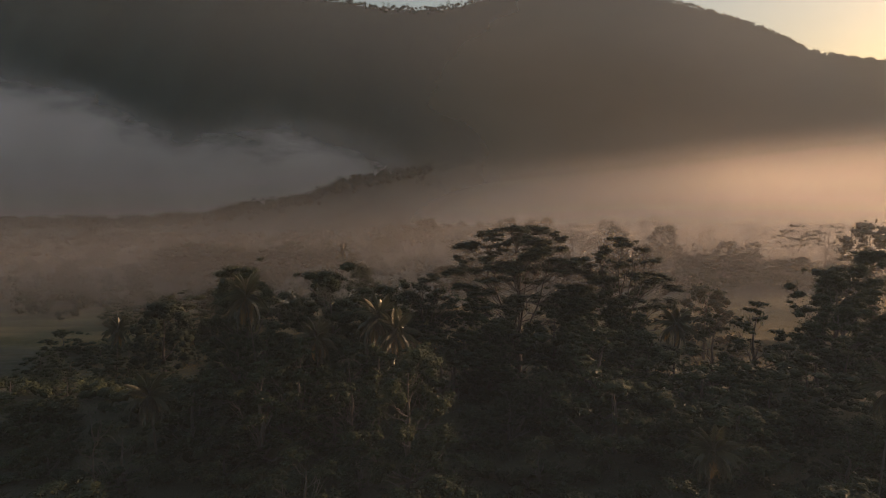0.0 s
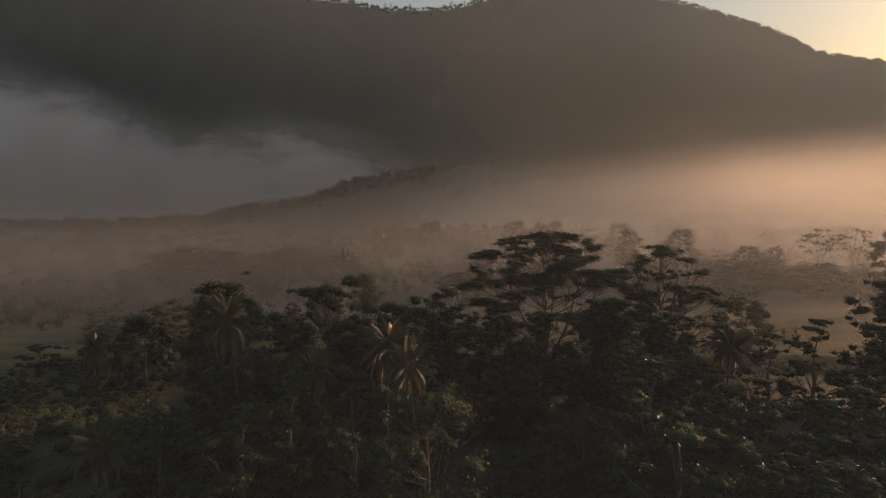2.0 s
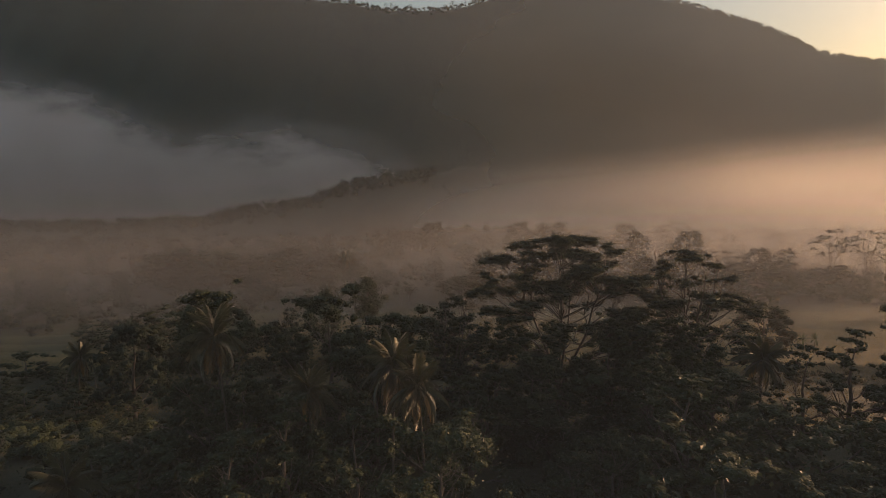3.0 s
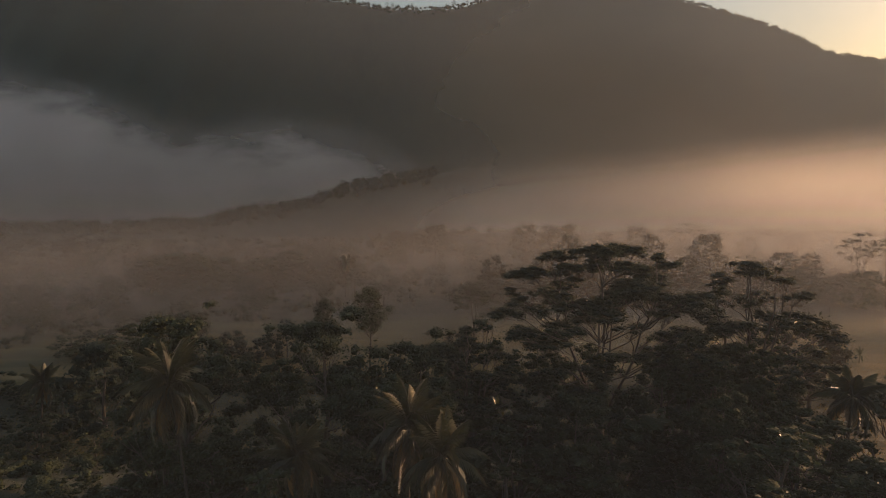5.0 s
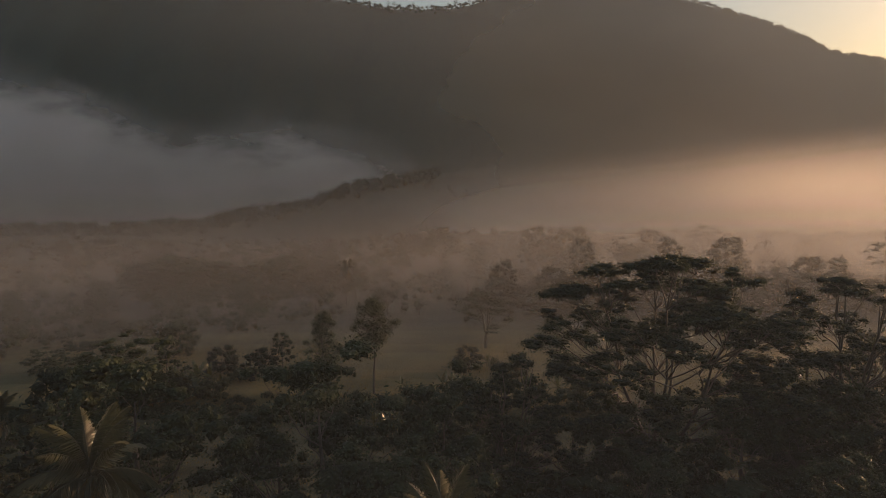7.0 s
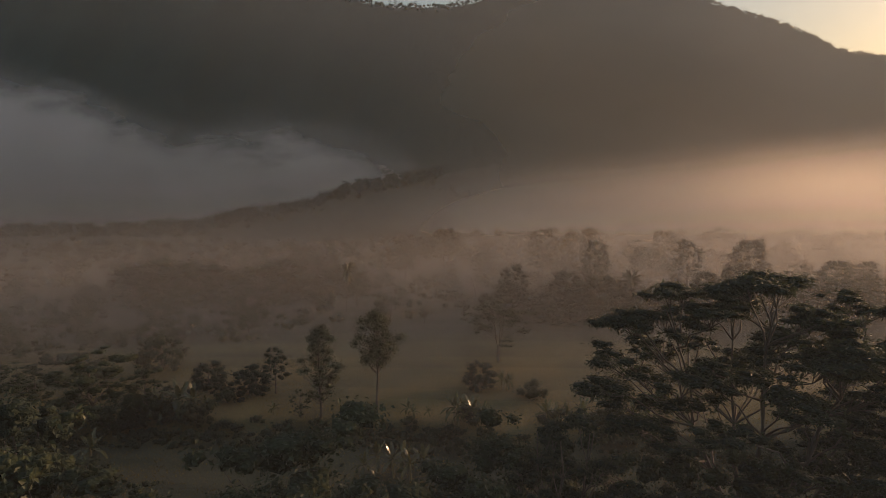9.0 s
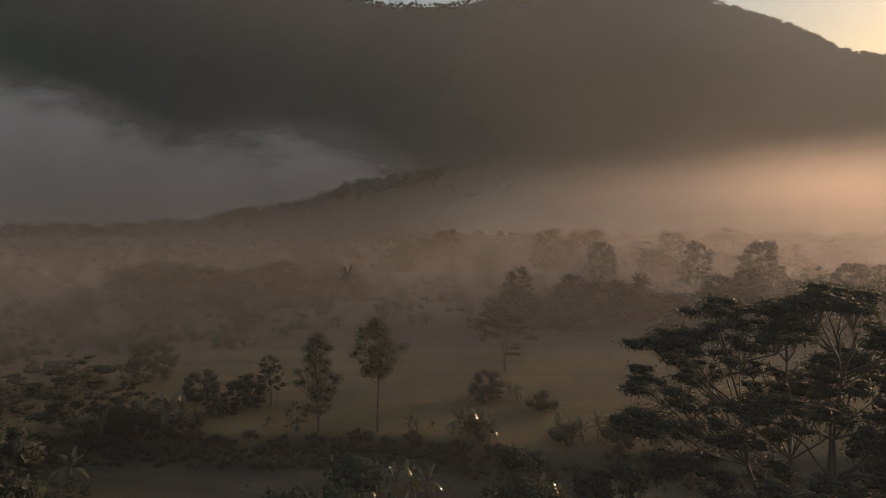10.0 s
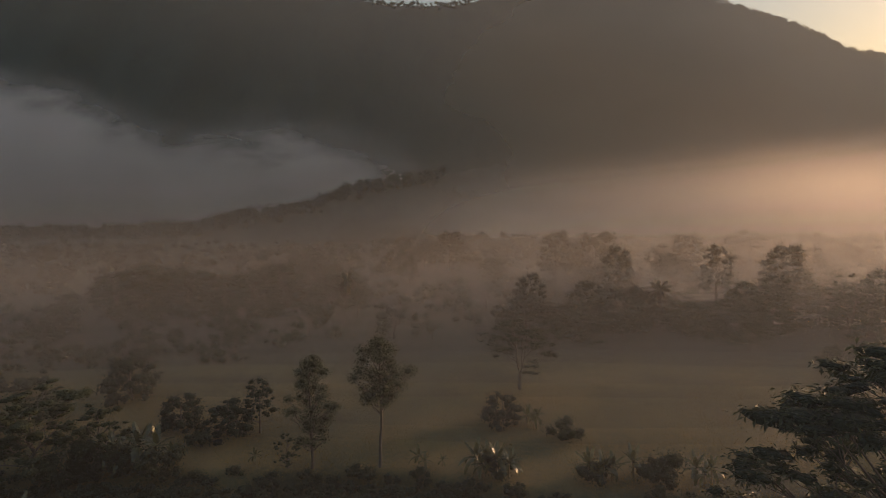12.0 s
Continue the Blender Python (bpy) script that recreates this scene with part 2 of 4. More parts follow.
def foliage(rng, p, d, r, spread, droop, flat, length, width):
    """Leaves that face outwards from their clump, shingled, with their tips hanging a little."""
    n = len(p)
    face = unit(unit(d / np.asarray(r)) * (0.6 if flat else 1.0) + rng.normal(0, 0.5 if flat else 0.8, (n, 3)) + (0, 0, 0.9 if flat else 0.2))
    tip = rng.normal(0, 1, (n, 3)) + d * (spread, spread, 0) - (0, 0, droop * 2)
    tip = unit(tip - face * np.sum(tip * face, 1, keepdims=True))
    return leaf_quads(rng, p, tip, length, width, face=face)


def crown_mesh(name, rng, clumps, density, length, width, mat, droop=0.25, spread=0.8, core=0.0, flat=False, fine=True, heart=None, bare=True):
    """Leaves in many clumps (centre, radii), at so many per square metre of each clump's skin, round dense hearts."""
    vs, fs, ms, base = [], [], [], 0
    middles, extents = np.array([c for c, r in clumps], float), np.array([r for c, r in clumps], float)
    for c, r in clumps:
        n = max(5, int(density * 4 * math.pi * (r[0] * r[1] + r[0] * r[2] + r[1] * r[2]) / 3))
        p, d = clump_points(rng, c, r, n)
        if bare and len(clumps) < 400:
            # none where another clump covers them, few underneath
            q = (p[:, None] - middles[None]) / extents[None]
            near = np.partition(np.einsum("ijk,ijk->ij", q, q), 1, axis=1)[:, 1] if len(clumps) > 1 else np.ones(n)
            keep = (near > 0.6) & ((d[:, 2] > -0.45) | (rng.random(n) < 0.3))
            p, d = p[keep], d[keep]
            n = len(p)
        if n:
            pieces = [foliage(rng, p, d, r, spread, droop, flat, length, width)]
        else:
            pieces = []
        pieces = [(*piece, 0) for piece in pieces]
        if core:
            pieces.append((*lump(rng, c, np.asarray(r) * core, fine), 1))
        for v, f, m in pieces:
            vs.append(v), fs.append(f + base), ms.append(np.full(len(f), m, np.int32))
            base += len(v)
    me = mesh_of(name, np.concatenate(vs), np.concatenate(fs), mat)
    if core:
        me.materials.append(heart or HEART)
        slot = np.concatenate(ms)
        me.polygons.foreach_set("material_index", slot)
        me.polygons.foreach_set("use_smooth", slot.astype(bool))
    return me


def tube(path, radii, sides=6):
    path, radii = np.asarray(path, float), np.asarray(radii, float)
    t = unit(np.gradient(path, axis=0))
    a = unit(np.cross(t, (0.31, 0.95, 0.02)))
    b = np.cross(t, a)
    ang = np.linspace(0, 2 * math.pi, sides, endpoint=False)
    ring = np.cos(ang)[None, :, None] * a[:, None] + np.sin(ang)[None, :, None] * b[:, None]
    v = (path[:, None] + ring * radii[:, None, None]).reshape(-1, 3)
    i, j = np.meshgrid(np.arange(len(path) - 1), np.arange(sides), indexing="ij")
    k = (j + 1) % sides
    f = np.stack([i * sides + j, i * sides + k, (i + 1) * sides + k, (i + 1) * sides + j], -1).reshape(-1, 4)
    return v, f


def joined(name, pieces, mat, smooth=True):
    vs, fs, base = [], [], 0
    for v, f in pieces:
        vs.append(v), fs.append(np.asarray(f) + base)
        base += len(v)
    return mesh_of(name, np.concatenate(vs), np.concatenate(fs), mat, smooth)


def bend(rng, a, b, sag, n=6, wob=0.03):
    a, b = np.asarray(a, float), np.asarray(b, float)
    s = np.linspace(0, 1, n)[:, None]
    p = a + (b - a) * s
    p[:, 2] += (sag * np.linalg.norm(b - a) * s * (1 - s))[:, 0]
    p[1:-1] += rng.normal(0, wob, (n - 2, 3)) * np.linalg.norm(b - a)
    return p


def limbs(rng, trunk_path, trunk_r, clumps, start, sides=5, sag=-0.25, twigs=2, seg=6):
    """A trunk, and a limb from it to each clump with a few twigs."""
    tp = np.asarray(trunk_path, float)
    out = [tube(tp, trunk_r, 8 if seg > 4 else 5)]
    zs = tp[:, 2]
    for c, r in clumps:
        c = np.asarray(c, float)
        reach = np.hypot(*(c[:2] - tp[-1, :2]))
        z0 = np.clip(c[2] - reach * rng.uniform(0.5, 1.1) - rng.uniform(0, 1.5), start, zs[-1] * 0.98)
        at = np.array([np.interp(z0, zs, tp[:, k]) for k in range(3)])
        r0 = np.interp(z0, zs, trunk_r) * rng.uniform(0.35, 0.6)
        p = bend(rng, at, c - (0, 0, r[2] * 0.3), sag, seg)
        out.append(tube(p, np.linspace(r0, 0.035, len(p)), sides))
        for _ in range(twigs):
            q = c + unit(rng.normal(0, 1, 3) * (1, 1, 0.5)) * np.asarray(r) * rng.uniform(0.5, 0.9)
            k = rng.integers(1, len(p) - 1)
            pp = bend(rng, p[k], q, sag, 4)
            out.append(tube(pp, np.linspace(r0 * 0.4, 0.02, 4), 4))
    return out


def root_of(name):
    return new(name)


# ---------------------------------------------------------------- kinds of plants
def feather_tree(name, seed, height, spread, tiers, leaf=0.55, density=5.0, fork=0.22, mat=None, stems=5, low=0.34, fine=True, fall=0.24, round_off=1.7):
    """Tall tree with flat, tiered pads of feathery leaves on long limbs that rise in a V from a low fork."""
    rng = np.random.default_rng(seed)
    root = root_of(name)
    clumps, wood = [], []
    trunk_r = height * 0.017 + 0.08
    fork_at = np.array([rng.normal(0, 0.2), rng.normal(0, 0.2), height * fork])
    wood.append(tube(bend(rng, (0, 0, -1), fork_at, 0, 5, 0.02), np.linspace(trunk_r * 1.2, trunk_r, 5), 8 if fine else 5))
    paths = []
    for k in range(stems):
        a = 6.283 * k / stems + rng.normal(0, 0.3)
        lean = spread * rng.uniform(0.25, 0.55) * (0.3 if k == 0 else 1)
        top = np.array([math.cos(a) * lean, math.sin(a) * lean, height * rng.uniform(0.8, 0.95)])
        p = bend(rng, fork_at, top, -0.12, 8, 0.015)
        paths.append(p)
        wood.append(tube(p, np.linspace(trunk_r * 0.42, 0.05, 8), 6 if fine else 4))
    for k in range(tiers):
        # a pad of leaves, somewhere under a flat-domed roof
        far = spread * math.sqrt((k + 0.5) / tiers) * rng.uniform(0.85, 1.05)
        a = k * 2.39996 + rng.normal(0, 0.2)
        roof = height * (0.97 - fall * (far / spread) ** round_off)
        level = (0.0, 0.0, 0.24, 0.46, 0.0, 0.24, 0.66)[k % 7] + rng.normal(0.03, 0.05)
        z = roof - height * (0.96 - low) * max(0.0, level) * (1 - 0.3 * far / spread)
        w = spread * rng.uniform(0.11, 0.19) * (1.0 if fine else 1.3)
        c = np.array([far * math.cos(a), far * math.sin(a), z])
        # the limb to this pad, from the stem that passes nearest below it
        best = min((np.hypot(*(q[:2] - c[:2])) + 2.0 * abs(c[2] - 0.35 * far - 1.5 - q[2]), n, j) for n, p in enumerate(paths) for j, q in enumerate(p))
        q = paths[best[1]][best[2]]
        b = bend(rng, q, c - (0, 0, 0.15), -0.14, 5 if fine else 4, 0.03)
        wood.append(tube(b, np.linspace(trunk_r * 0.16, 0.03, len(b)), 5 if fine else 3))
        for n in range(6 if fine else 3):
            e, g = rng.uniform(0, 6.3), rng.uniform(0.2, 1.15)
            cc = c + (math.cos(e) * w * g, math.sin(e) * w * g, rng.normal(0.1, 0.22) - 0.12 * w * g * g)
            ww = w * rng.uniform(0.3, 0.6)
            clumps.append((cc, (ww, ww * rng.uniform(0.7, 1.2), max(0.25, ww * 0.3))))
            if fine:
                wood.append(tube(bend(rng, b[3], cc, -0.1, 4), np.linspace(0.045, 0.018, 4), 3))
    part("trunk", joined("trunk", wood, BARK), root)
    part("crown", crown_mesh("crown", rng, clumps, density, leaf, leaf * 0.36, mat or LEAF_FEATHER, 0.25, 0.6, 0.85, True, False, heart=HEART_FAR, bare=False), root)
    return root


def broad_tree(name, seed, height, radius, clumps_n=24, leaf=0.45, density=6.2, low=0.3, mat=None, fine=True, tall=0.7, core=0.8, boughs=11):
    """Broad-headed tree: uneven boughs, each with a cluster of leafy clumps, in a ragged dome."""
    rng = np.random.default_rng(seed)
    root = root_of(name)
    clumps, ends = [], []
    each = max(3, round(clumps_n * 2.5 / boughs))
    if mat:
        for i in range(clumps_n * 3):
            u = 0.1 + 0.9 * ((i + rng.random()) / (clumps_n * 3))
            a = i * 2.39996 + rng.normal(0, 0.3)
            w = radius * rng.uniform(0.15, 0.3)
            q = radius * 0.86 * math.sqrt(max(0.02, 1 - (abs(u - 0.32) / 0.74) ** 2.2)) * (0.3 + 0.75 * rng.random() ** 0.5)
            clumps.append(((math.cos(a) * q, math.sin(a) * q, height * (low + (1 - low) * u) - w * tall), (w, w * rng.uniform(0.8, 1.1), w * tall)))
        ends, boughs = clumps[::3], 0
    for i in range(boughs):
        u = 0.1 + 0.9 * ((i + rng.random()) / boughs)
        a = i * 2.39996 + rng.normal(0, 0.35)
        size = radius * rng.uniform(0.26, 0.42)
        q = radius * 0.8 * math.sqrt(max(0.03, 1 - (abs(u - 0.3) / 0.74) ** 2.2)) * rng.uniform(0.45, 1.08)
        c = np.array([math.cos(a) * q, math.sin(a) * q, height * (low + (1 - low) * u * rng.uniform(0.88, 1.0)) - size * 0.6])
        ends.append((c, (size, size, size * 0.6)))
        for k in range(each):
            d = unit(rng.normal(0, 1, 3) * (1, 1, 0.75) + (0, 0, 0.15)) * size * rng.uniform(0.1, 1.15) * (1, 1, 0.72)
            w = size * rng.uniform(0.26, 0.54)
            clumps.append((c + d, (w, w * rng.uniform(0.75, 1.15), w * tall * rng.uniform(0.6, 1.0))))
    top = max(c[2] + r[2] for c, r in clumps)
    clumps = [(np.asarray(c) + (0, 0, height - top), r) for c, r in clumps]
    tp = np.stack([rng.normal(0, 0.12, 7), rng.normal(0, 0.12, 7), np.linspace(-1, height * 0.8, 7)], 1)
    tp[0, :2] = 0
    part("trunk", joined("trunk", limbs(rng, tp, np.linspace(height * 0.022 + 0.06, 0.05, 7), ends if fine else ends[::2], height * low * 0.6, 5 if fine else 3, twigs=3 if fine else 0, seg=6 if fine else 3), BARK), root)
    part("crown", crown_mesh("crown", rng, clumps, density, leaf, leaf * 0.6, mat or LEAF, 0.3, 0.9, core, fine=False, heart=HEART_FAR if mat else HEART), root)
    return root


def slim_tree(name, seed, height, width, bare=0.35, leaf=0.5, density=7.0):
    """Slender upright tree with separate tufts on a clear stem."""
    rng = np.random.default_rng(seed)
    root = root_of(name)
    clumps = []
    for k in range(46):
        s = (k + 0.5) / 46
        z = height * (bare + (0.97 - bare) * s)
        reach = width * 0.45 * math.sin(math.pi * min(1, 0.16 + 0.76 * s)) * rng.uniform(0.1, 1.05)
        a = k * 2.4 + rng.normal(0, 0.4)
        w = width * rng.uniform(0.07, 0.14)
        clumps.append(((reach * math.cos(a), reach * math.sin(a), z), (w, w, w * 0.7)))
    tp = np.stack([np.cumsum(rng.normal(0, 0.1, 9)), np.cumsum(rng.normal(0, 0.1, 9)), np.linspace(-1, height * 0.95, 9)], 1)
    part("trunk", joined("trunk", limbs(rng, tp, np.linspace(height * 0.012 + 0.06, 0.04, 9), clumps, height * bare * 0.8), BARK), root)
    part("crown", crown_mesh("crown", rng, clumps, density, leaf, leaf * 0.5, LEAF, 0.3, 0.8, 0.5, bare=False, fine=False), root)
    return root


def frond_mesh(name, rng, length, droop, mat, pairs=38):
    n = 12
    s = np.linspace(0, 1, n)
    x = length * s * (1 - 0.18 * droop * s ** 2)
    z = -droop * length * 0.55 * s ** 2.2
    path = np.stack([x, np.zeros(n), z], 1)
    pieces = [tube(path, np.linspace(0.055, 0.012, n), 4)]
    vs, fs = [], []
    for k in range(pairs):
        u = 0.1 + 0.9 * (k + 0.5) / pairs
        p = np.array([np.interp(u, s, path[:, i]) for i in range(3)])
        reach = length * 0.25 * math.sin(math.pi * min(0.97, 0.16 + 0.8 * u)) * rng.uniform(0.8, 1.1)
        for sg in (-1, 1):
            sw = rng.uniform(0.35, 0.6)
            d = unit(np.array([sw, sg * 1.0, -0.55 - 0.5 * rng.random()]))
            w = np.array([0.05, 0, 0.012]) * rng.uniform(0.8, 1.2)
            m = p + d * reach * 0.55
            e = p + d * reach * np.array([1, 0.9, 1]) + np.array([0, 0, -0.4 * reach])
            b = len(vs)
            vs += [p - w * 0.6, p + w * 0.6, m + w, m - w, e + w * 0.15, e - w * 0.15]
            fs += [(b, b + 1, b + 2, b + 3), (b + 3, b + 2, b + 4, b + 5)]
    pieces.append((np.array(vs), np.array(fs)))
    return joined(name, pieces, mat, False)


def coconut_palm(name, seed, height, frond_len=4.6, lean=(0.08, 0.0), fronds=36):
    rng = np.random.default_rng(seed)
    root = root_of(name)
    s = np.linspace(0, 1, 14)
    path = np.stack([lean[0] * height * s ** 1.7, lean[1] * height * s ** 1.7, -1 + (height + 1) * s], 1)
    rad = 0.17 - 0.06 * s
    rad[:2] += (0.14, 0.06)
    rad[2::2] *= 1.08
    part("trunk", joined("trunk", [tube(path, rad, 9)], BARK_PALM), root)
    top = path[-1]
    kinds = [frond_mesh("frond", rng, frond_len, d, FROND) for d in (0.7, 1.15, 1.5)]
    dry = frond_mesh("dry_frond", rng, frond_len * 0.9, 1.0, FROND_DRY)
    for i in range(fronds):
        u = i / (fronds - 1)
        el = 84 - 130 * u + rng.normal(0, 11)
        az = i * 137.5 + rng.normal(0, 16)
        mesh = dry if u > 0.93 else kinds[0 if u < 0.3 else 1 if u < 0.65 else 2]
        ob = part("frond", mesh, root, "dry brown hanging frond" if u > 0.93 else "")
        ob.matrix_local = pose(*top, 0, -el, az) @ pose(0, 0, 0, rng.normal(0, 14), 0, 0)
    husk = bmesh.new()
    for i in range(7):
        a = i * 2.2
        bmesh.ops.create_uvsphere(husk, u_segments=8, v_segments=6, radius=0.13, matrix=pose(0.26 * math.cos(a), 0.26 * math.sin(a), -0.3 - 0.12 * (i % 3)) @ Matrix.Diagonal((1, 1, 1.25, 1)))
    me = bpy.data.meshes.new("coconuts")
    husk.to_mesh(me)
    husk.free()
    me.materials.append(STEM)
    ob = part("coconuts", me, root)
    ob.location = top
    return root


def banana_leaf_mesh(name, rng, length, width, droop, mat):
    n = 15
    s = np.linspace(0, 1, n)
    path = np.stack([length * s * (1 - 0.25 * droop * s ** 2), np.zeros(n), -droop * length * 0.6 * s ** 2.1], 1)
    pieces = [tube(path, np.linspace(0.04, 0.008, n), 4)]
    vs, fs = [], []
    for k in range(2, n - 1):
        for sg in (-1, 1):
            w0, w1 = [width * 0.5 * math.sin(math.pi * min(0.98, 0.1 + 0.86 * s[j])) ** 0.6 for j in (k, k + 1)]
            tear = rng.uniform(0.02, 0.14) * length / n
            dz = rng.uniform(-0.35, 0.12)
            b = len(vs)
            vs += [path[k], path[k + 1], path[k + 1] + (-tear, sg * w1, w1 * dz), path[k] + (tear, sg * w0, w0 * dz)]
            fs.append((b, b + 1, b + 2, b + 3))
    pieces.append((np.array(vs), np.array(fs)))
    return joined(name, pieces, mat, False)


def banana_plant(name, seed, height):
    rng = np.random.default_rng(seed)
    root = root_of(name)
    stem_h = height * 0.5
    path = np.stack([np.linspace(0, 0.1, 6), np.zeros(6), np.linspace(-0.3, stem_h, 6)], 1)
    part("stem", joined("stem", [tube(path, np.linspace(0.15, 0.07, 6), 8)], STEM), root)
    kinds = [banana_leaf_mesh("leaf", rng, height * 0.5, 0.5, d, BANANA) for d in (0.25, 0.6, 1.0)]
    for i in range(11):
        u = i / 10
        el = 80 - 95 * u + rng.normal(0, 7)
        ob = part("leaf", kinds[min(2, int(u * 3))], root)
        ob.matrix_local = pose(0.1, 0, stem_h - 0.1 * u, 0, -el, i * 140 + rng.normal(0, 14))
    return root


def bare_tree(name, seed, height, boughs=9):
    """Leafless, weathered tree."""
    rng = np.random.default_rng(seed)
    root = root_of(name)
    path = bend(rng, (0, 0, -0.5), (0.3, 0, height), 0, 7, 0.015)
    part("trunk", joined("trunk", [tube(path, np.linspace(0.05 + height * 0.012, 0.03, 7), 7)], BARK_PALM), root)
    for i in range(boughs):
        a, z = i * 2.4, height * rng.uniform(0.35, 0.85)
        at = np.array([np.interp(z, path[:, 2], path[:, k]) for k in range(3)])
        end = at + np.array([math.cos(a), math.sin(a), rng.uniform(0.6, 1.3)]) * height * rng.uniform(0.14, 0.3)
        b = bend(rng, at, end, -0.2, 5, 0.05)
        wood = [tube(b, np.linspace(0.02 + height * 0.005, 0.012, 5), 5)]
        for k in range(3):
            e = b[2 + k % 3] + rng.normal(0, 1, 3) * height * 0.05 + (0, 0, height * 0.08)
            wood.append(tube(bend(rng, b[2 + k % 3], e, 0, 3, 0.05), np.linspace(0.02, 0.008, 3), 4))
        part("bough", joined("bough", wood, BARK_PALM), root)
    return root


def bush(name, seed, height, radius, leaf=0.26, density=12.0):
    rng = np.random.default_rng(seed)
    root = root_of(name)
    clumps = []
    for i in range(12):
        a, q = rng.uniform(0, 6.3), rng.uniform(0, 0.75)
        w = radius * rng.uniform(0.3, 0.5)
        clumps.append(((math.cos(a) * q * radius, math.sin(a) * q * radius, height * rng.uniform(0.3, 0.8) * (1 - 0.4 * q)), (w, w, w * 0.8)))
    stems = [tube(bend(rng, (rng.normal(0, 0.1), rng.normal(0, 0.1), -0.3), c, 0.1, 5), np.linspace(0.05, 0.015, 5), 4) for c, r in clumps]
    part("stems", joined("stems", stems, BARK), root)
    part("crown", crown_mesh("crown", rng, clumps, density, leaf, leaf * 0.5, LEAF, 0.2, 0.8, 0.6), root)
    return root


# ---------------------------------------------------------------- the lie of the land
def smooth(a, b, v):
    t = np.clip((v - a) / (b - a), 0, 1)
    return t * t * (3 - 2 * t)


def land(x, y):
    """Height of the ground: a wooded rise below the flight, then a flat valley floor."""
    x, y = np.asarray(x, float), np.asarray(y, float)
    z = 11.0 * (1 - smooth(92, 150, y)) + 2.5 * (1 - smooth(0, 90, y))
    z = z - 4.0 * smooth(-60, -160, x) * smooth(150, 260, y) - 5.0 * smooth(230, 420, y) * smooth(0, -150, x)
    # the bank along the meadow's edge, and curved terraces below it
    v = y + 0.05 * x + 2.5 * np.sin(x * 0.045) + 1.2 * np.sin(x * 0.11 + 1.0)
    z = z - 1.7 * (1 - smooth(178, 181.5, v)) * smooth(100, 150, y)
    u = (y + 0.35 * x + 7 * np.sin(x * 0.04)) / 8.0
    z = z + 0.55 * (np.floor(u) - u + smooth(0.78, 1.0, u - np.floor(u))) * smooth(118, 140, y) * (1 - smooth(172, 178, v))
    z = z + 0.5 * np.sin(x * 0.045 + 1.0) * np.cos(y * 0.05) * smooth(130, 200, y)
    return z


# past x = 1165, out of view, the crest is dropped so the sun clears it
CREST_X = np.array([-2600, -1700, -1073, -664, -281, -116, 22, 105, 297, 573, 712, 824, 896, 1089, 1165, 1190, 1230, 1300, 2900.])
CREST_Z = np.array([380, 560, 590, 554, 514, 490, 494, 520, 546, 508, 468, 434, 388, 364, 350, 150, 60, 30, 20.])
SPUR_X = np.array([-1400, -670, -499, -371, -285, -199, -139, -58, 60, 110, 180, 250, 420, 700.])
SPUR_Z = np.array([3, 5, 6, 7, 25, 38, 62, 76, 100, 78, 40, -50, -200, -300.])


def hills(x, y):
    """The mountain with its spur; below zero where there is none."""
    crest = sum(np.interp(x + d, CREST_X, CREST_Z) for d in (-40, -20, 0, 20, 40)) / 5
    gully = (1 - 0.95 * smooth(-320, 0, x)) * (26 * np.sin(x * 0.021 + 0.8 * np.sin(y * 0.006)) + 14 * np.sin(x * 0.047 + 1.3))
    base = 1030.0
    s = np.clip((y - base) / (1500 - base), -0.5, 1.0)
    front = crest * np.sign(s) * np.abs(s) ** 1.05 + gully * np.clip(s, 0, 1) * (1 - np.clip(s, 0, 1)) * 2.4
    back = crest - (y - 1500) * 0.55
    mountain = np.where(y < 1500, front, back)
    along = 900 + np.maximum(0, x + 80) * 1.1
    spur = np.interp(x, SPUR_X, SPUR_Z) - np.abs(y - along) * np.where(y < along, 0.42, 0.5)
    # the spur grows out of the slope with no crease
    high = np.maximum(mountain, spur)
    return high + 34 * np.log1p(np.exp(-np.abs(mountain - spur) / 34)) * smooth(-60, 40, high)


def grid_mesh(name, xs, ys, height, mat):
    X, Y = np.meshgrid(xs, ys)
    v = np.stack([X, Y, height(X, Y)], -1).reshape(-1, 3)
    w = len(xs)
    i, j = np.meshgrid(np.arange(len(ys) - 1), np.arange(w - 1), indexing="ij")
    a = i * w + j
    f = np.stack([a, a + 1, a + w + 1, a + w], -1).reshape(-1, 4)
    return mesh_of(name, v, f, mat, True)


xs = np.concatenate([[-4500, -3000, -1800, -1000, -600, -400], np.arange(-300, -110, 6.0), np.arange(-110, 110, 1.6), np.arange(110, 301, 6.0), [400, 600, 1000, 1800, 3000, 4500]])
ys = np.concatenate([[-3000, -1200, -400, -150], np.arange(-60, 112, 6.0), np.arange(112, 200, 1.3), np.arange(200, 260, 3.0), np.arange(260, 460, 6.0), [520, 600, 700, 900, 1400, 2500, 4500]])
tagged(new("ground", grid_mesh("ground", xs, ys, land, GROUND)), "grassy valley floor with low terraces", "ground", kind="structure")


def hill_height(x, y):
    z = hills(x, y)
    rough = np.array([noise.noise(Vector((a * 0.05, b * 0.05, 0))) * 5 + noise.noise(Vector((a * 0.13, b * 0.13, 3))) * 4 for a, b in zip(x.ravel(), y.ravel())]).reshape(x.shape)
    return z + rough * np.clip(z / 40, 0, 1) - 3


hx = np.concatenate([np.arange(-2600, -1300, 60.0), np.arange(-1300, 1300, 13.0), np.arange(1300, 2901, 60.0)])
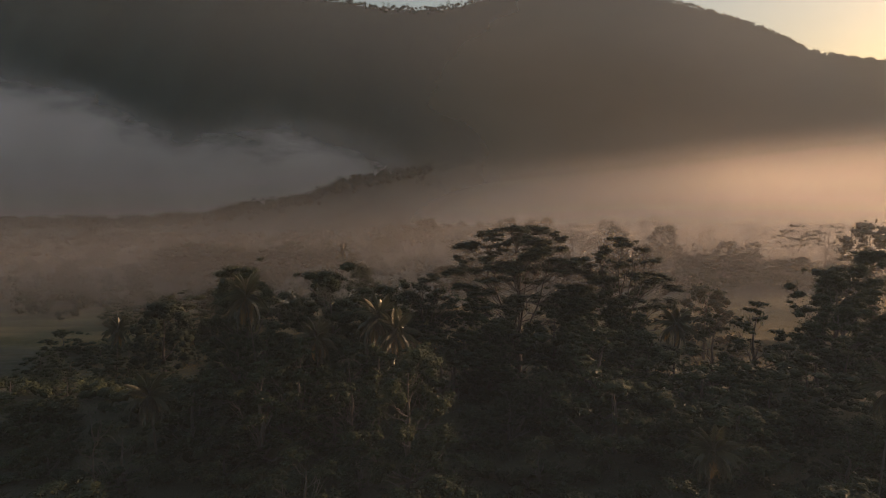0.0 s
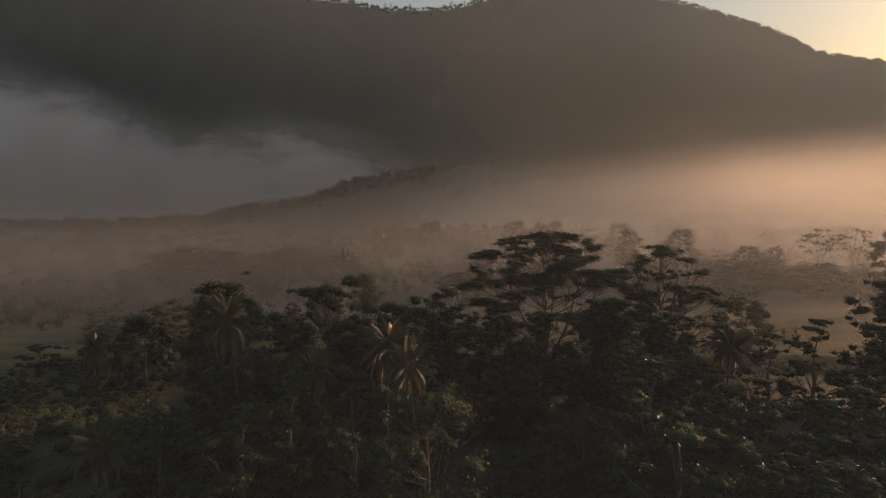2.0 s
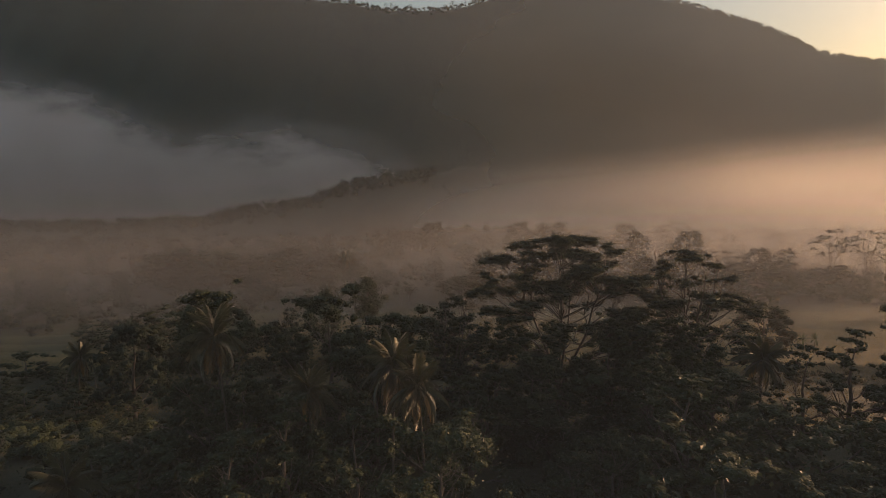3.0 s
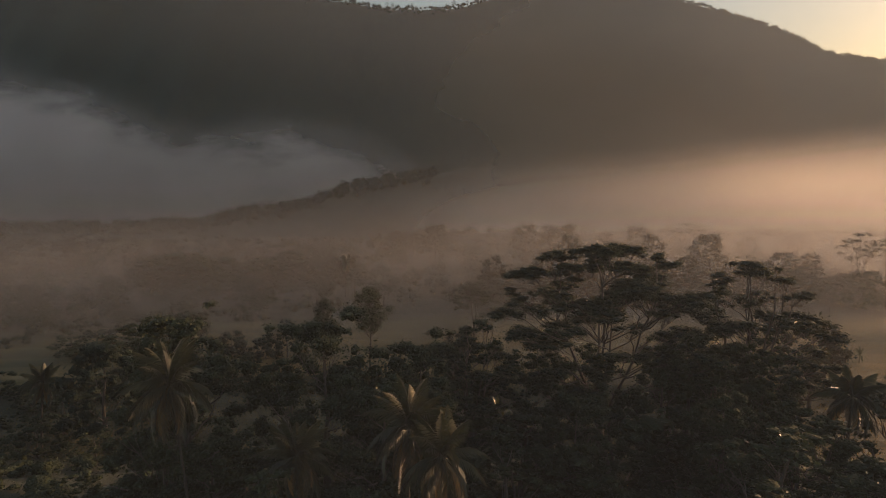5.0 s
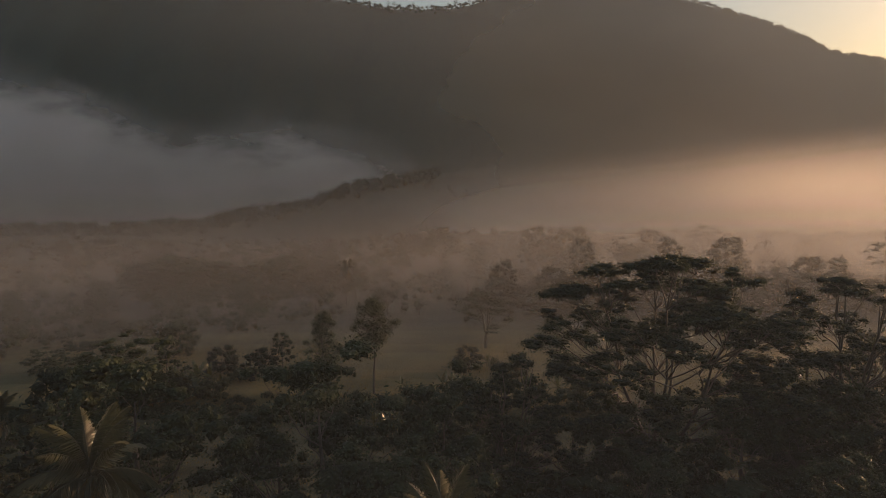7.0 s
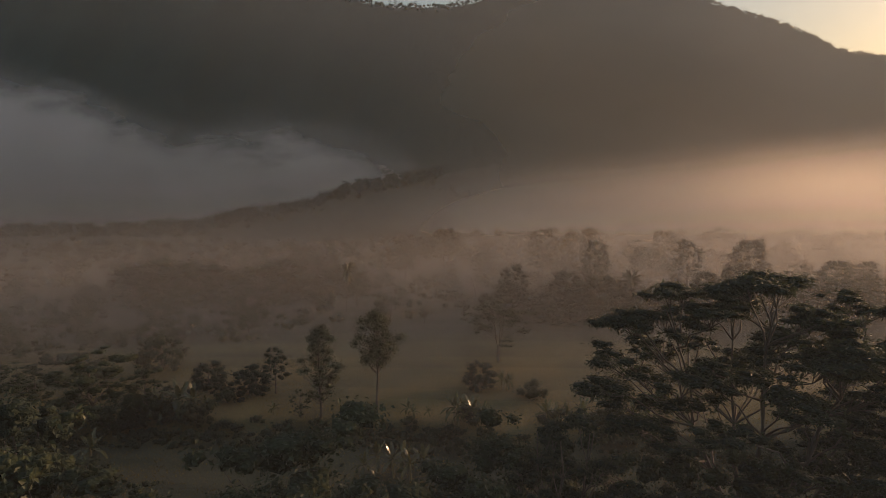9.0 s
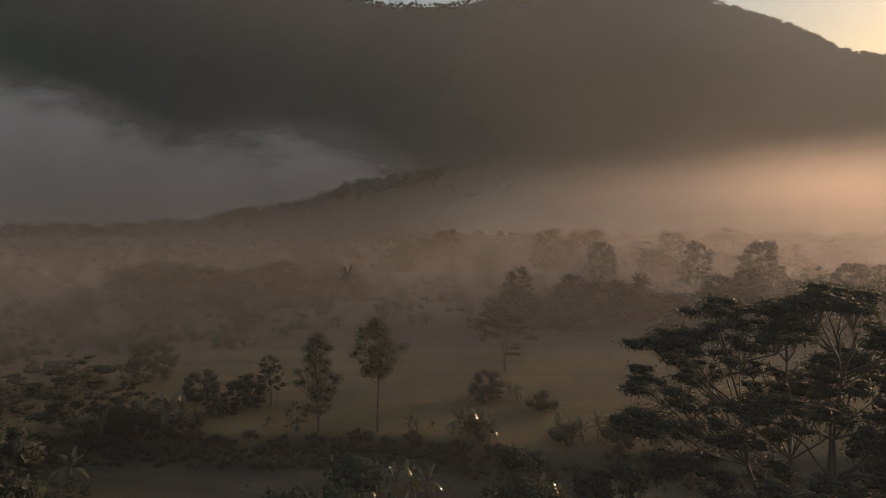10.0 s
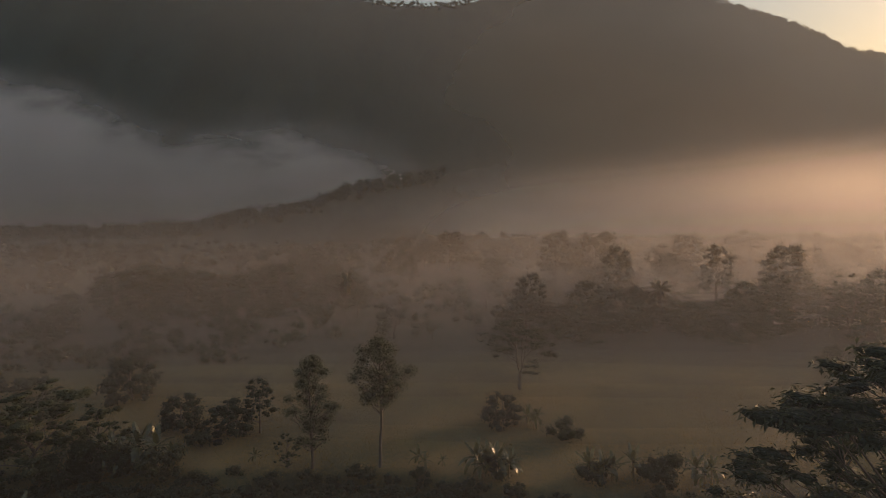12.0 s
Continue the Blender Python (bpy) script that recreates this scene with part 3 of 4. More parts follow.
hy = np.concatenate([np.arange(700, 1060, 20.0), np.arange(1060, 1540, 14.0), np.arange(1540, 2400, 80.0)])
tagged(new("mountain", grid_mesh("mountain", hx, hy, hill_height, SLOPE)), "dark forested mountain ridge with a low spur", "mountain", kind="structure")


# ---------------------------------------------------------------- mist
def mist_layer(x0, x1, y0, y1, z, mat, seed):
    """A level haze sheet, added over the treetops to lift the darks beneath it."""
    rng = np.random.default_rng(seed)
    X, Y = np.meshgrid(np.linspace(x0, x1, 40), np.linspace(y0, y1, 30))
    Z = z + 0.6 * np.sin(X * 0.05 + rng.uniform(0, 6)) * np.sin(Y * 0.06 + rng.uniform(0, 6))
    i, j = np.meshgrid(np.arange(29), np.arange(39), indexing="ij")
    a = i * 40 + j
    f = np.stack([a, a + 1, a + 41, a + 40], -1).reshape(-1, 4)
    return tagged(new("mist_bank", mesh_of("mist_bank", np.stack([X, Y, Z], -1).reshape(-1, 3), f, mat, True)), "thin haze sheet added over the treetops to lift the darks", "mist", kind="stuff")


def mist_curtain(y, x0, x1, z0, z1, mat, seed, slant=0.0, wave=6.0):
    rng = np.random.default_rng(seed)
    xs_ = np.linspace(x0, x1, 70)
    zs_ = np.linspace(z0, z1, 10)
    ph = rng.uniform(0, 6, 3)
    X, Z = np.meshgrid(xs_, zs_)
    Y = y + slant * X + wave * np.sin(X * 0.008 + ph[0]) + wave * 0.3 * np.sin(X * 0.021 + ph[1]) 
    v = np.stack([X, Y, Z], -1).reshape(-1, 3)
    i, j = np.meshgrid(np.arange(9), np.arange(69), indexing="ij")
    a = i * 70 + j
    f = np.stack([a, a + 1, a + 71, a + 70], -1).reshape(-1, 4)
    ob = tagged(new("mist_bank", mesh_of("mist_bank", v, f, mat, True)), "thin pale morning mist lying over the valley", "mist", kind="stuff")
    return ob


def gorge_material():
    """The bank of cloud in the gorge: a ragged top that climbs to one side, thinner towards its foot."""
    m, nt, out = material("mist_gorge")
    geo = node(nt, "ShaderNodeNewGeometry")
    xyz = node(nt, "ShaderNodeSeparateXYZ", {0: geo.outputs["Position"]})
    along = node(nt, "ShaderNodeMapRange", {"Value": xyz.outputs[0], "From Min": -900.0, "From Max": 0.0})
    crest = ramp(nt, along.outputs[0], [((x + 900) / 900, (z / 400,) * 3) for x, z in GORGE_TOP])
    mp = node(nt, "ShaderNodeMapping", {"Vector": geo.outputs["Position"], "Rotation": (0, 0.75, 0), "Scale": (0.55, 1, 1.5)})
    n1 = node(nt, "ShaderNodeTexNoise", {"Vector": mp.outputs[0], "Scale": 0.026, "Detail": 5, "Roughness": 0.55})
    n2 = node(nt, "ShaderNodeTexNoise", {"Vector": geo.outputs["Position"], "Scale": 0.006, "Detail": 3})
    high = node(nt, "ShaderNodeMath", {0: crest, 1: 400.0}, operation="MULTIPLY")
    ragged = node(nt, "ShaderNodeMath", {0: n1.outputs[0], 1: 90.0, 2: -38.0}, operation="MULTIPLY_ADD")
    lift = node(nt, "ShaderNodeMath", {0: high.outputs[0], 1: ragged.outputs[0]}, operation="ADD")
    over = node(nt, "ShaderNodeMath", {0: xyz.outputs[2], 1: lift.outputs[0]}, operation="SUBTRACT")
    top = node(nt, "ShaderNodeMapRange", {"Value": over.outputs[0], "From Min": -80.0, "From Max": 34.0, "To Min": 1.0, "To Max": 0.0}, interpolation_type="SMOOTHERSTEP")
    foot = node(nt, "ShaderNodeMapRange", {"Value": xyz.outputs[2], "From Min": 0.0, "From Max": 170.0, "To Min": 0.36, "To Max": 1.0})
    pat = node(nt, "ShaderNodeMapRange", {"Value": n2.outputs[0], "From Min": 0.3, "From Max": 0.7, "To Min": 0.75, "To Max": 1.0})
    a = node(nt, "ShaderNodeMath", {0: top.outputs[0], 1: foot.outputs[0]}, operation="MULTIPLY")
    b = node(nt, "ShaderNodeMath", {0: a.outputs[0], 1: pat.outputs[0]}, operation="MULTIPLY")
    last = node(nt, "ShaderNodeMath", {0: b.outputs[0], 1: 0.95}, operation="MULTIPLY")
    thru = node(nt, "ShaderNodeBsdfTranslucent", {"Color": (0.95, 0.87, 0.93, 1)})
    back = node(nt, "ShaderNodeBsdfDiffuse", {"Color": (0.95, 0.87, 0.93, 1)})
    soft = node(nt, "ShaderNodeMixShader", {0: 0.78, 1: thru.outputs[0], 2: back.outputs[0]})
    mx = node(nt, "ShaderNodeMixShader", {0: last.outputs[0], 1: node(nt, "ShaderNodeBsdfTransparent").outputs[0], 2: soft.outputs[0]})
    nt.links.new(mx.outputs[0], out.inputs[0])
    return m


# mist, from the mountain's foot to the meadow
GORGE_TOP = ((-880, 250), (-683, 232), (-600, 218), (-513, 168), (-427, 138), (-350, 146), (-300, 140), (-223, 150), (-160, 128), (-70, 102), (-8, 0))
mist_curtain(985, -1500, -4, -10, 420, gorge_material(), 1, wave=4)
mist_curtain(782, -900, 610, -10, 560, mist_material("mist_veil", 0.38, 330, 760, 0.05, 0.15, 0.004, side=(-560, 620, 0.5), forward=0.6, front=0.6), 2, wave=5)
mist_curtain(770, -800, 600, -10, 260, mist_material("mist_far", 0.88, -12, 90, 0.04, 0.1, 0.005, side=(-150, 110, 0.02), slope=(-0.11, 0), forward=0.06), 3, wave=5)
DEEP = mist_material("mist_low", 0.22, -2, 60, 0.06, 0.35, 0.016, forward=0.9, front=0.4, decay=19.0)
WOODS = mist_material("mist_over_woods", 0.38, 0, 60, 0.06, 0.35, 0.012, forward=0.62, front=0.3, decay=20.0, side=(-110, 150, 0.3))
BEYOND = mist_material("mist_beyond", 0.4, 0, 60, 0.06, 0.3, 0.008, forward=0.75, front=0.3, decay=19.0, side=(-140, 240, 0.2))
# these sheets are cut short on the right, out of view, to let the sun in
for i, y in enumerate((196, 208, 221, 235, 249, 263, 277)):
    mist_curtain(y, -0.95 * y, 0.79 * y, -10, 75, DEEP, 20 + i, wave=2.0)
for i, y in enumerate((303, 320, 338, 357, 377, 398, 420)):
    mist_curtain(y, -0.95 * y, 0.79 * y, -12, 100, WOODS, 40 + i, wave=3.0)
for i, y in enumerate((447, 478, 512, 550, 592, 636)):
    mist_curtain(y, -0.95 * y, 0.79 * y, -12, 130, BEYOND, 60 + i, wave=4.0)
# two faint sheets added to lift the darks of grove and meadow edge
mist_layer(-260, 260, -60, 126, 42.0, mist_material("lift_haze_grove", 0.1, 60, 90, 0.0, 0.3, 0.03, side=(-60, 60, 0.2), forward=0.1, front=0.5), 10)
mist_curtain(150, -260, 280, -10, 60, mist_material("lift_haze_meadow", 0.03, 30, 58, 0.3, 0.4, 0.02, side=(-80, 80, 0.2)), 11, wave=3)


# ---------------------------------------------------------------- planting
KINDS = {}
TALL = {}


def kind_of(key, height, make):
    KINDS[key], TALL[key] = [make, None], height


def plant(key, x, y, top, label, category, group="", turn=None, wide=1.0, sink=0.0):
    """A plant of that kind on the ground at x, y, whose top reaches the height top."""
    make, first = KINDS[key]
    z = float(land(x, y)) - sink
    s = (top - z) / TALL[key]
    turn = (x * 37.7 + y * 91.3) % 360 if turn is None else turn
    m = pose(x, y, z, 0, 0, turn)
    if first is None:
        ob = make()
        ob.matrix_basis = m
        KINDS[key][1] = ob
    else:
        ob = copy_thing(first, m)
    ob.scale = (s * wide, s * wide, s)
    return tagged(ob, label, category, group)


kind_of("albizia_big", 30, lambda: feather_tree("albizia_tree", 11, 30, 12.7, 92, 0.4, 13.0, low=0.3, fall=0.3, round_off=3.0))
kind_of("albizia_side", 26, lambda: feather_tree("albizia_tree", 14, 26, 9.5, 62, 0.4, 13.0, low=0.3, fall=0.42))
kind_of("albizia_far", 16, lambda: feather_tree("albizia_tree", 21, 16, 6.5, 22, 0.6, 2.8, mat=LEAF_FAR, fine=False, stems=3, low=0.5))
kind_of("albizia_far_b", 16, lambda: feather_tree("albizia_tree", 23, 16, 5.5, 20, 0.6, 2.8, mat=LEAF_FAR, fine=False, stems=3, low=0.45))
kind_of("albizia_meadow", 16, lambda: feather_tree("albizia_tree", 27, 16, 8.0, 46, 0.5, 9.0, fine=False, stems=4, low=0.32))
kind_of("broad_a", 12, lambda: broad_tree("broadleaf_tree", 31, 12, 5.5, 30, 0.33, 7.0, boughs=14))
kind_of("broad_b", 12, lambda: broad_tree("broadleaf_tree", 32, 12, 6.5, 36, 0.33, 6.6, low=0.12, boughs=17))
kind_of("broad_c", 12, lambda: broad_tree("broadleaf_tree", 33, 12, 4.2, 27, 0.33, 7.0, low=0.05, boughs=14))
kind_of("tall_a", 23, lambda: broad_tree("broadleaf_tree", 35, 23, 8.0, 42, 0.37, 7.0, low=0.15, boughs=17))
kind_of("tall_b", 23, lambda: broad_tree("broadleaf_tree", 36, 23, 9.0, 46, 0.37, 7.0, low=0.1, boughs=19))
kind_of("thicket", 8, lambda: broad_tree("broadleaf_tree", 34, 8, 5.5, 26, 0.36, 5.5, low=0.0, fine=False, boughs=14))
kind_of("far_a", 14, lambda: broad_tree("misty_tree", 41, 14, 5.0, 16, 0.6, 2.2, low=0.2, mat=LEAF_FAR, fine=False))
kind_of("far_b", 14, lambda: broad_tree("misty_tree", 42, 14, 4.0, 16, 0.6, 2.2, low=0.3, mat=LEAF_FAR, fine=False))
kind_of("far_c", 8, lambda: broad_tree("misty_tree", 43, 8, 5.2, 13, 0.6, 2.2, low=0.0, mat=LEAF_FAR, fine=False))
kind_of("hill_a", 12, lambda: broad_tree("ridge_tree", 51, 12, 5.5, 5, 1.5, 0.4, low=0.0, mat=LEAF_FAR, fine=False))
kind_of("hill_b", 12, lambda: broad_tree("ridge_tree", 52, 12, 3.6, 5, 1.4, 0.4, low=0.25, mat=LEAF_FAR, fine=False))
kind_of("slim_a", 22, lambda: slim_tree("slender_tree", 61, 22, 10.5, 0.5, 0.34, 14))
kind_of("slim_b", 20, lambda: slim_tree("slender_tree", 65, 20, 9.5, 0.2, 0.34, 14))
kind_of("palm_a", 26, lambda: coconut_palm("coconut_palm", 71, 22.0, 4.7, (-0.1, 0.0)))
kind_of("palm_b", 22, lambda: coconut_palm("coconut_palm", 72, 18.0, 4.6, (0.05, 0.05), 36))
kind_of("palm_c", 13, lambda: coconut_palm("coconut_palm", 73, 10, 3.4, (-0.08, 0.05), 26))
kind_of("banana_a", 4, lambda: banana_plant("banana_plant", 81, 4))
kind_of("banana_b", 4, lambda: banana_plant("banana_plant", 82, 4))
kind_of("bare_a", 8, lambda: bare_tree("bare_tree", 101, 8))
kind_of("bare_b", 15, lambda: bare_tree("bare_tree", 102, 15, 4))
kind_of("bush_a", 3, lambda: bush("bush", 91, 3, 2.2, 0.3, 7))
kind_of("bush_b", 3, lambda: bush("bush", 92, 3, 3.0, 0.3, 6))

BIG = "tall feathery tree with dark tiered flat crown"
DARK = "dense dark green broadleaf tree in the grove"
PALM = "coconut palm with glinting arching fronds"
HAZE = "broadleaf tree dimmed by morning mist"
FLAT = "flat-tiered tree standing hazy in the mist"

# the grove below the flight
plant("albizia_big", 15.2, 117, 39.8, BIG, "tree", "tall grove trees", 20)
plant("albizia_side", 36, 119, 38.0, BIG, "tree", "tall grove trees", 80)
plant("albizia_side", -3, 106, 32, BIG, "tree", "tall grove trees", 200, wide=0.8)
plant("palm_a", -26, 82.5, 34.6, PALM, "palm tree", "grove palms", 0, wide=0.85)
plant("palm_b", -9, 80, 32, PALM, "palm tree", "grove palms", 40, wide=0.85)
plant("palm_b", -5.5, 79, 30.5, PALM, "palm tree", "grove palms", 160, wide=0.85)
plant("palm_b", -18, 84, 28, PALM, "palm tree", "grove palms", 220)
plant("palm_c", 43, 108, 25.5, "short coconut palm on the meadow edge", "palm tree", "grove palms", 100)
plant("palm_c", -80, 142, 16.1, "short palm above dark scrub at the meadow edge", "palm tree", "grove palms", 210, wide=0.8)
plant("palm_b", 24, 52, 25, PALM, "palm tree", "grove palms", 250)
plant("palm_b", 46, 60, 28.5, PALM, "palm tree", "grove palms", 310)
plant("palm_c", -35, 70, 24, PALM, "palm tree", "grove palms", 10)
plant("tall_b", -18.5, 97, 34.0, DARK, "tree", "grove trees")
plant("tall_a", -32, 95, 35.4, DARK, "tree", "grove trees")
plant("tall_a", -9, 101, 31, DARK, "tree", "grove trees")
plant("tall_b", -4, 66, 29, DARK, "tree", "grove trees")
plant("broad_a", 14, 82, 21, DARK, "tree", "grove trees")
plant("broad_c", 62, 116, 24.6, DARK, "tree", "grove trees")
plant("broad_c", 52, 112, 23, DARK, "tree", "grove trees")
plant("tall_b", 82, 122, 31, DARK, "tree", "grove trees")
plant("tall_a", 92, 134, 30.5, DARK, "tree", "grove trees")
plant("tall_b", 104, 137, 34, DARK, "tree", "grove trees")
plant("broad_a", 76, 112, 26, DARK, "tree", "grove trees")
plant("far_a", 74, 165, 20, HAZE, "tree", "meadow trees")
plant("far_a", -68, 142, 20, HAZE, "tree", "meadow trees")
plant("tall_a", -31, 88, 31.5, DARK, "tree", "grove trees", 140, wide=0.7)
plant("broad_b", 66, 72, 24, DARK, "tree", "grove trees", wide=1.2)
plant("broad_b", 52, 66, 22, DARK, "tree", "grove trees", wide=1.2)
plant("thicket", 60, 60, 19, DARK, "tree", "grove trees", wide=1.4)
plant("thicket", -62, 78, 18, DARK, "tree", "grove trees", wide=1.5)
plant("broad_c", -19, 77, 27, DARK, "tree", "grove trees", 30)
plant("broad_c", -12, 75, 26, DARK, "tree", "grove trees", 130)
plant("thicket", 39, 76, 19.5, DARK, "tree", "grove trees", wide=1.4)
plant("thicket", 47, 83, 19, DARK, "tree", "grove trees", wide=1.4)
plant("thicket", 33, 69, 20, DARK, "tree", "grove trees", wide=1.4)
plant("broad_b", 33, 101, 23, DARK, "tree", "grove trees", 70)
plant("broad_c", 27, 110, 25, DARK, "tree", "grove trees", 10, wide=1.3)
plant("broad_b", 35, 117, 22, DARK, "tree", "grove trees", 170)
plant("broad_c", -23, 73, 25, DARK, "tree", "grove trees", wide=1.3)
rng = np.random.default_rng(5)
for j in range(7):
    for i in range(17):
        x, y = -96 + i * 12 + rng.normal(0, 2.6), 55 + j * 11.2 + rng.normal(0, 2.4)
        if abs(x) > 0.74 * y + 4 or (36 < x < 62 and 90 < y < 126) or (x < -45 and y > 104) or y > 122:
            continue
        top = 19.0 + rng.normal(0, 2.4) + (3.0 if 0 < x < 40 and y > 95 else 0)
        if x < -45:
            top = float(land(x, y)) + rng.uniform(2.5, 5.5)
        if y > 104 and x < 9:
            top = min(top, 15.5 + rng.normal(0, 0.8))
        key = ("broad_b", "broad_c", "thicket", "thicket", "broad_c")[int(rng.integers(5))]
        plant(key, x, y, top, DARK, "tree", "grove trees", wide=rng.uniform(1.2, 1.6), sink=1.0)

# the close trees round the feet of the tall ones
for i, (x, y, top, wide) in enumerate(((-24, 104, 28.5, 1.0), (-12, 92, 29.5, 1.0), (-26, 86, 27.5, 1.0), (-5, 112, 28.5, 0.9), (4, 110, 27, 0.9), (12, 111, 26.5, 0.9), (21, 110, 28, 0.9), (29, 113, 29, 0.9), (34, 111, 27, 0.85), (8, 100, 25, 1.0), (24, 100, 25.5, 1.0))):
    plant(("tall_a", "tall_b")[i % 2], x, y, top, DARK, "tree", "grove trees", wide=wide)

# unseen trees added east of the grove, out of view, to shade it
for i, (x, y, top) in enumerate(((106, 104, 32), (120, 118, 33), (104, 80, 28), (116, 96, 32), (112, 84, 31), (124, 134, 33))):
    plant(("tall_a", "tall_b")[i % 2], x, y, top, DARK, "tree", "grove trees", wide=1.15)

# lower growth between the grove and the meadow
for x, y, top in ((-104, 150, 8), (-92, 143, 9), (-96, 163, 8), (-82, 152, 10), (-78, 138, 10), (-70, 160, 6.5), (-64, 132, 10.5), (-58, 150, 7.5), (-112, 172, 5.5), (-86, 172, 6), (-106, 200, 5.5), (-116, 208, 5.5), (-100, 214, 5)):
    plant(("thicket", "broad_c")[int(-x) % 2], x, y, top - (3.5 if y < 165 else 0), "dark rounded tree on the valley floor", "tree", "meadow trees", wide=1.3)

# undergrowth between the grove's trees
rng = np.random.default_rng(15)
clumps = []
for i in range(560):
    y = rng.uniform(46, 132)
    x = rng.uniform(-0.8, 0.8) * (y + 8)
    if x > 38 and 92 < y < 112 and rng.random() < 0.7:
        continue
    w, h = rng.uniform(1.4, 3.2), rng.uniform(1.2, 3.0)
    clumps.append(((x, y, float(land(x, y)) + h * 0.45), (w, w, h * 0.6)))
for i in range(110):
    x, y = rng.uniform(-118, -46), 100 + 62 * rng.random() ** 1.5
    w, h = rng.uniform(0.9, 2.2), rng.uniform(0.9, 2.2)
    clumps.append(((x, y, float(land(x, y)) + h * 0.4), (w, w, h * 0.6)))
me = crown_mesh("undergrowth", rng, clumps, 1.1, 0.36, 0.22, LEAF, 0.2, 0.8, 0.62, fine=False)
tagged(new("undergrowth", me), "dense shaded shrubs under the grove", "undergrowth", kind="stuff")

plant("bare_a", -37, 61, 21, "small leafless grey tree among dark shrubs", "tree", "grove trees")
# the meadow edge
BAN = "banana plant with torn arching leaves at the meadow edge"
SHRUB = "low dark bush at the meadow edge"
plant("slim_a", -25.6, 187, 23.0, "slender tree with tufted crown on a clear stem", "tree", "meadow trees", 0)
plant("slim_b", -37, 186, 20, "slender dark tree leafy down to the ground", "tree", "meadow trees", 0)
plant("broad_b", -84, 185, 14.4, DARK, "tree", "meadow trees", wide=1.3)
plant("broad_a", -73, 186, 11.5, "small round-headed tree among banana plants", "tree", "meadow trees")
plant("far_c", -67, 203, 7.5, HAZE, "tree", "meadow trees")
plant("far_c", -87, 222, 9.5, HAZE, "tree", "meadow trees")
plant("far_c", -56, 199, 7.5, HAZE, "tree", "meadow trees")
plant("far_b", -50.6, 200.7, 11.3, HAZE, "tree", "meadow trees")
plant("bush_a", -59.4, 194, 4.3, SHRUB, "bush", "meadow bushes")
plant("broad_c", -41.2, 186, 6.5, SHRUB, "bush", "meadow bushes")
plant("far_c", -2.8, 207, 6.5, HAZE, "tree", "meadow trees")
plant("bush_b", 8.8, 201, 3.6, SHRUB, "bush", "meadow bushes")
plant("bush_b", -69, 184, 5.2, SHRUB, "bush", "meadow bushes")
plant("bush_a", -62, 184, 5.8, SHRUB, "bush", "meadow bushes")
plant("bush_b", -76, 184, 6.0, SHRUB, "bush", "meadow bushes")
plant("bush_b", -6.5, 185, 3.6, SHRUB, "bush", "meadow bushes")
plant("bush_b", 11, 183.5, 3.4, SHRUB, "bush", "meadow bushes")
plant("bush_b", 21.8, 183, 4.6, SHRUB, "bush", "meadow bushes")
for x, y, top in ((-70, 185, 7.5), (-66, 185, 9), (-63, 185.5, 8), (-19, 187, 4.2), (-15, 187.5, 2.4), (-9.5, 184.5, 6.6), (-7.5, 185.5, 5.6), (-6, 184, 6.2), (-4, 183.5, 5.2),
                  (2.2, 205.5, 4.8), (4, 206, 4.2), (9, 182.7, 5.7), (11.6, 182.5, 5.3), (16.6, 183.7, 5.8), (26, 182, 5.6), (28.8, 182.2, 4.6),
                  (-68, 184.2, 6.5), (-60.5, 185.5, 5.5), (-18, 185.8, 3.4), (-8.5, 183.4, 4.6), (10.3, 181.8, 4.4), (13, 183.5, 4.8), (27.2, 181.2, 4.0), (88, 193, 5.0), (96, 193, 5.4), (102, 195, 5.0), (107, 197, 4.6), (-47, 187, 3.6), (3.2, 204.6, 3.8), (-74, 168, 5.2), (-17, 163, 4.2), (-15, 165, 3.8), (-25, 163.5, 3.6), (-18.5, 166, 4.0), (-20, 164, 4.6), (-23, 166, 4.2), (2, 160, 5), (5, 158, 4.6)):
    plant(("banana_a", "banana_b")[int(x * 7) % 2], x, y, top, BAN, "banana plant", "banana plants")

# trees in the mist
plant("albizia_meadow", 3, 228, 17.5, FLAT, "tree", "misty trees", 30, wide=1.1)
# (kind, x, y, top, width) of the crowns that stand out
for key, x, y, top, wide in (
        ("far_a", 15, 298, 19.6, 0.9), ("far_a", 35, 296, 17.5, 1.2), ("far_c", 48, 297, 15.5, 1.0), ("far_a", 88, 292, 17.5, 1.1), ("far_b", 99, 294, 20.0, 1.1), ("albizia_far", 122, 288, 21, 1.0),
        ("far_a", 123.5, 331, 27.4, 1.05), ("far_b", 97, 333, 27, 0.95), ("albizia_far_b", 74, 336, 27, 0.8), ("far_a", 56, 334, 26.6, 0.75), ("albizia_far_b", 84, 345, 22, 1.1),
        ("far_a", 44, 408, 28, 1.05), ("far_c", 66, 412, 28, 0.9), ("far_a", 114, 408, 26.5, 1.2), ("albizia_far", 146, 410, 29, 1.1), ("far_a", 9, 402, 15, 1.4), ("far_b", 183, 410, 20, 1.3), ("albizia_far", 211, 408, 21, 1.2),
        ("far_a", -13, 455, 25.4, 1.25), ("far_b", -29, 458, 20, 1.0), ("far_c", -46, 452, 14, 1.2),
        ("albizia_far", 181.5, 306, 30, 0.85), ("albizia_far", 203, 312, 29, 1.0), ("far_a", 183, 254, 33, 1.05), ("far_a", 150, 312, 20, 1.2), ("far_b", 166, 318, 19, 1.2)):
    plant(key, x, y, top, FLAT if "alb" in key else HAZE, "tree", "misty trees", wide=wide)
plant("palm_c", 60.6, 294, 18, "small coconut palm standing hazy in the mist", "palm tree", "misty trees")
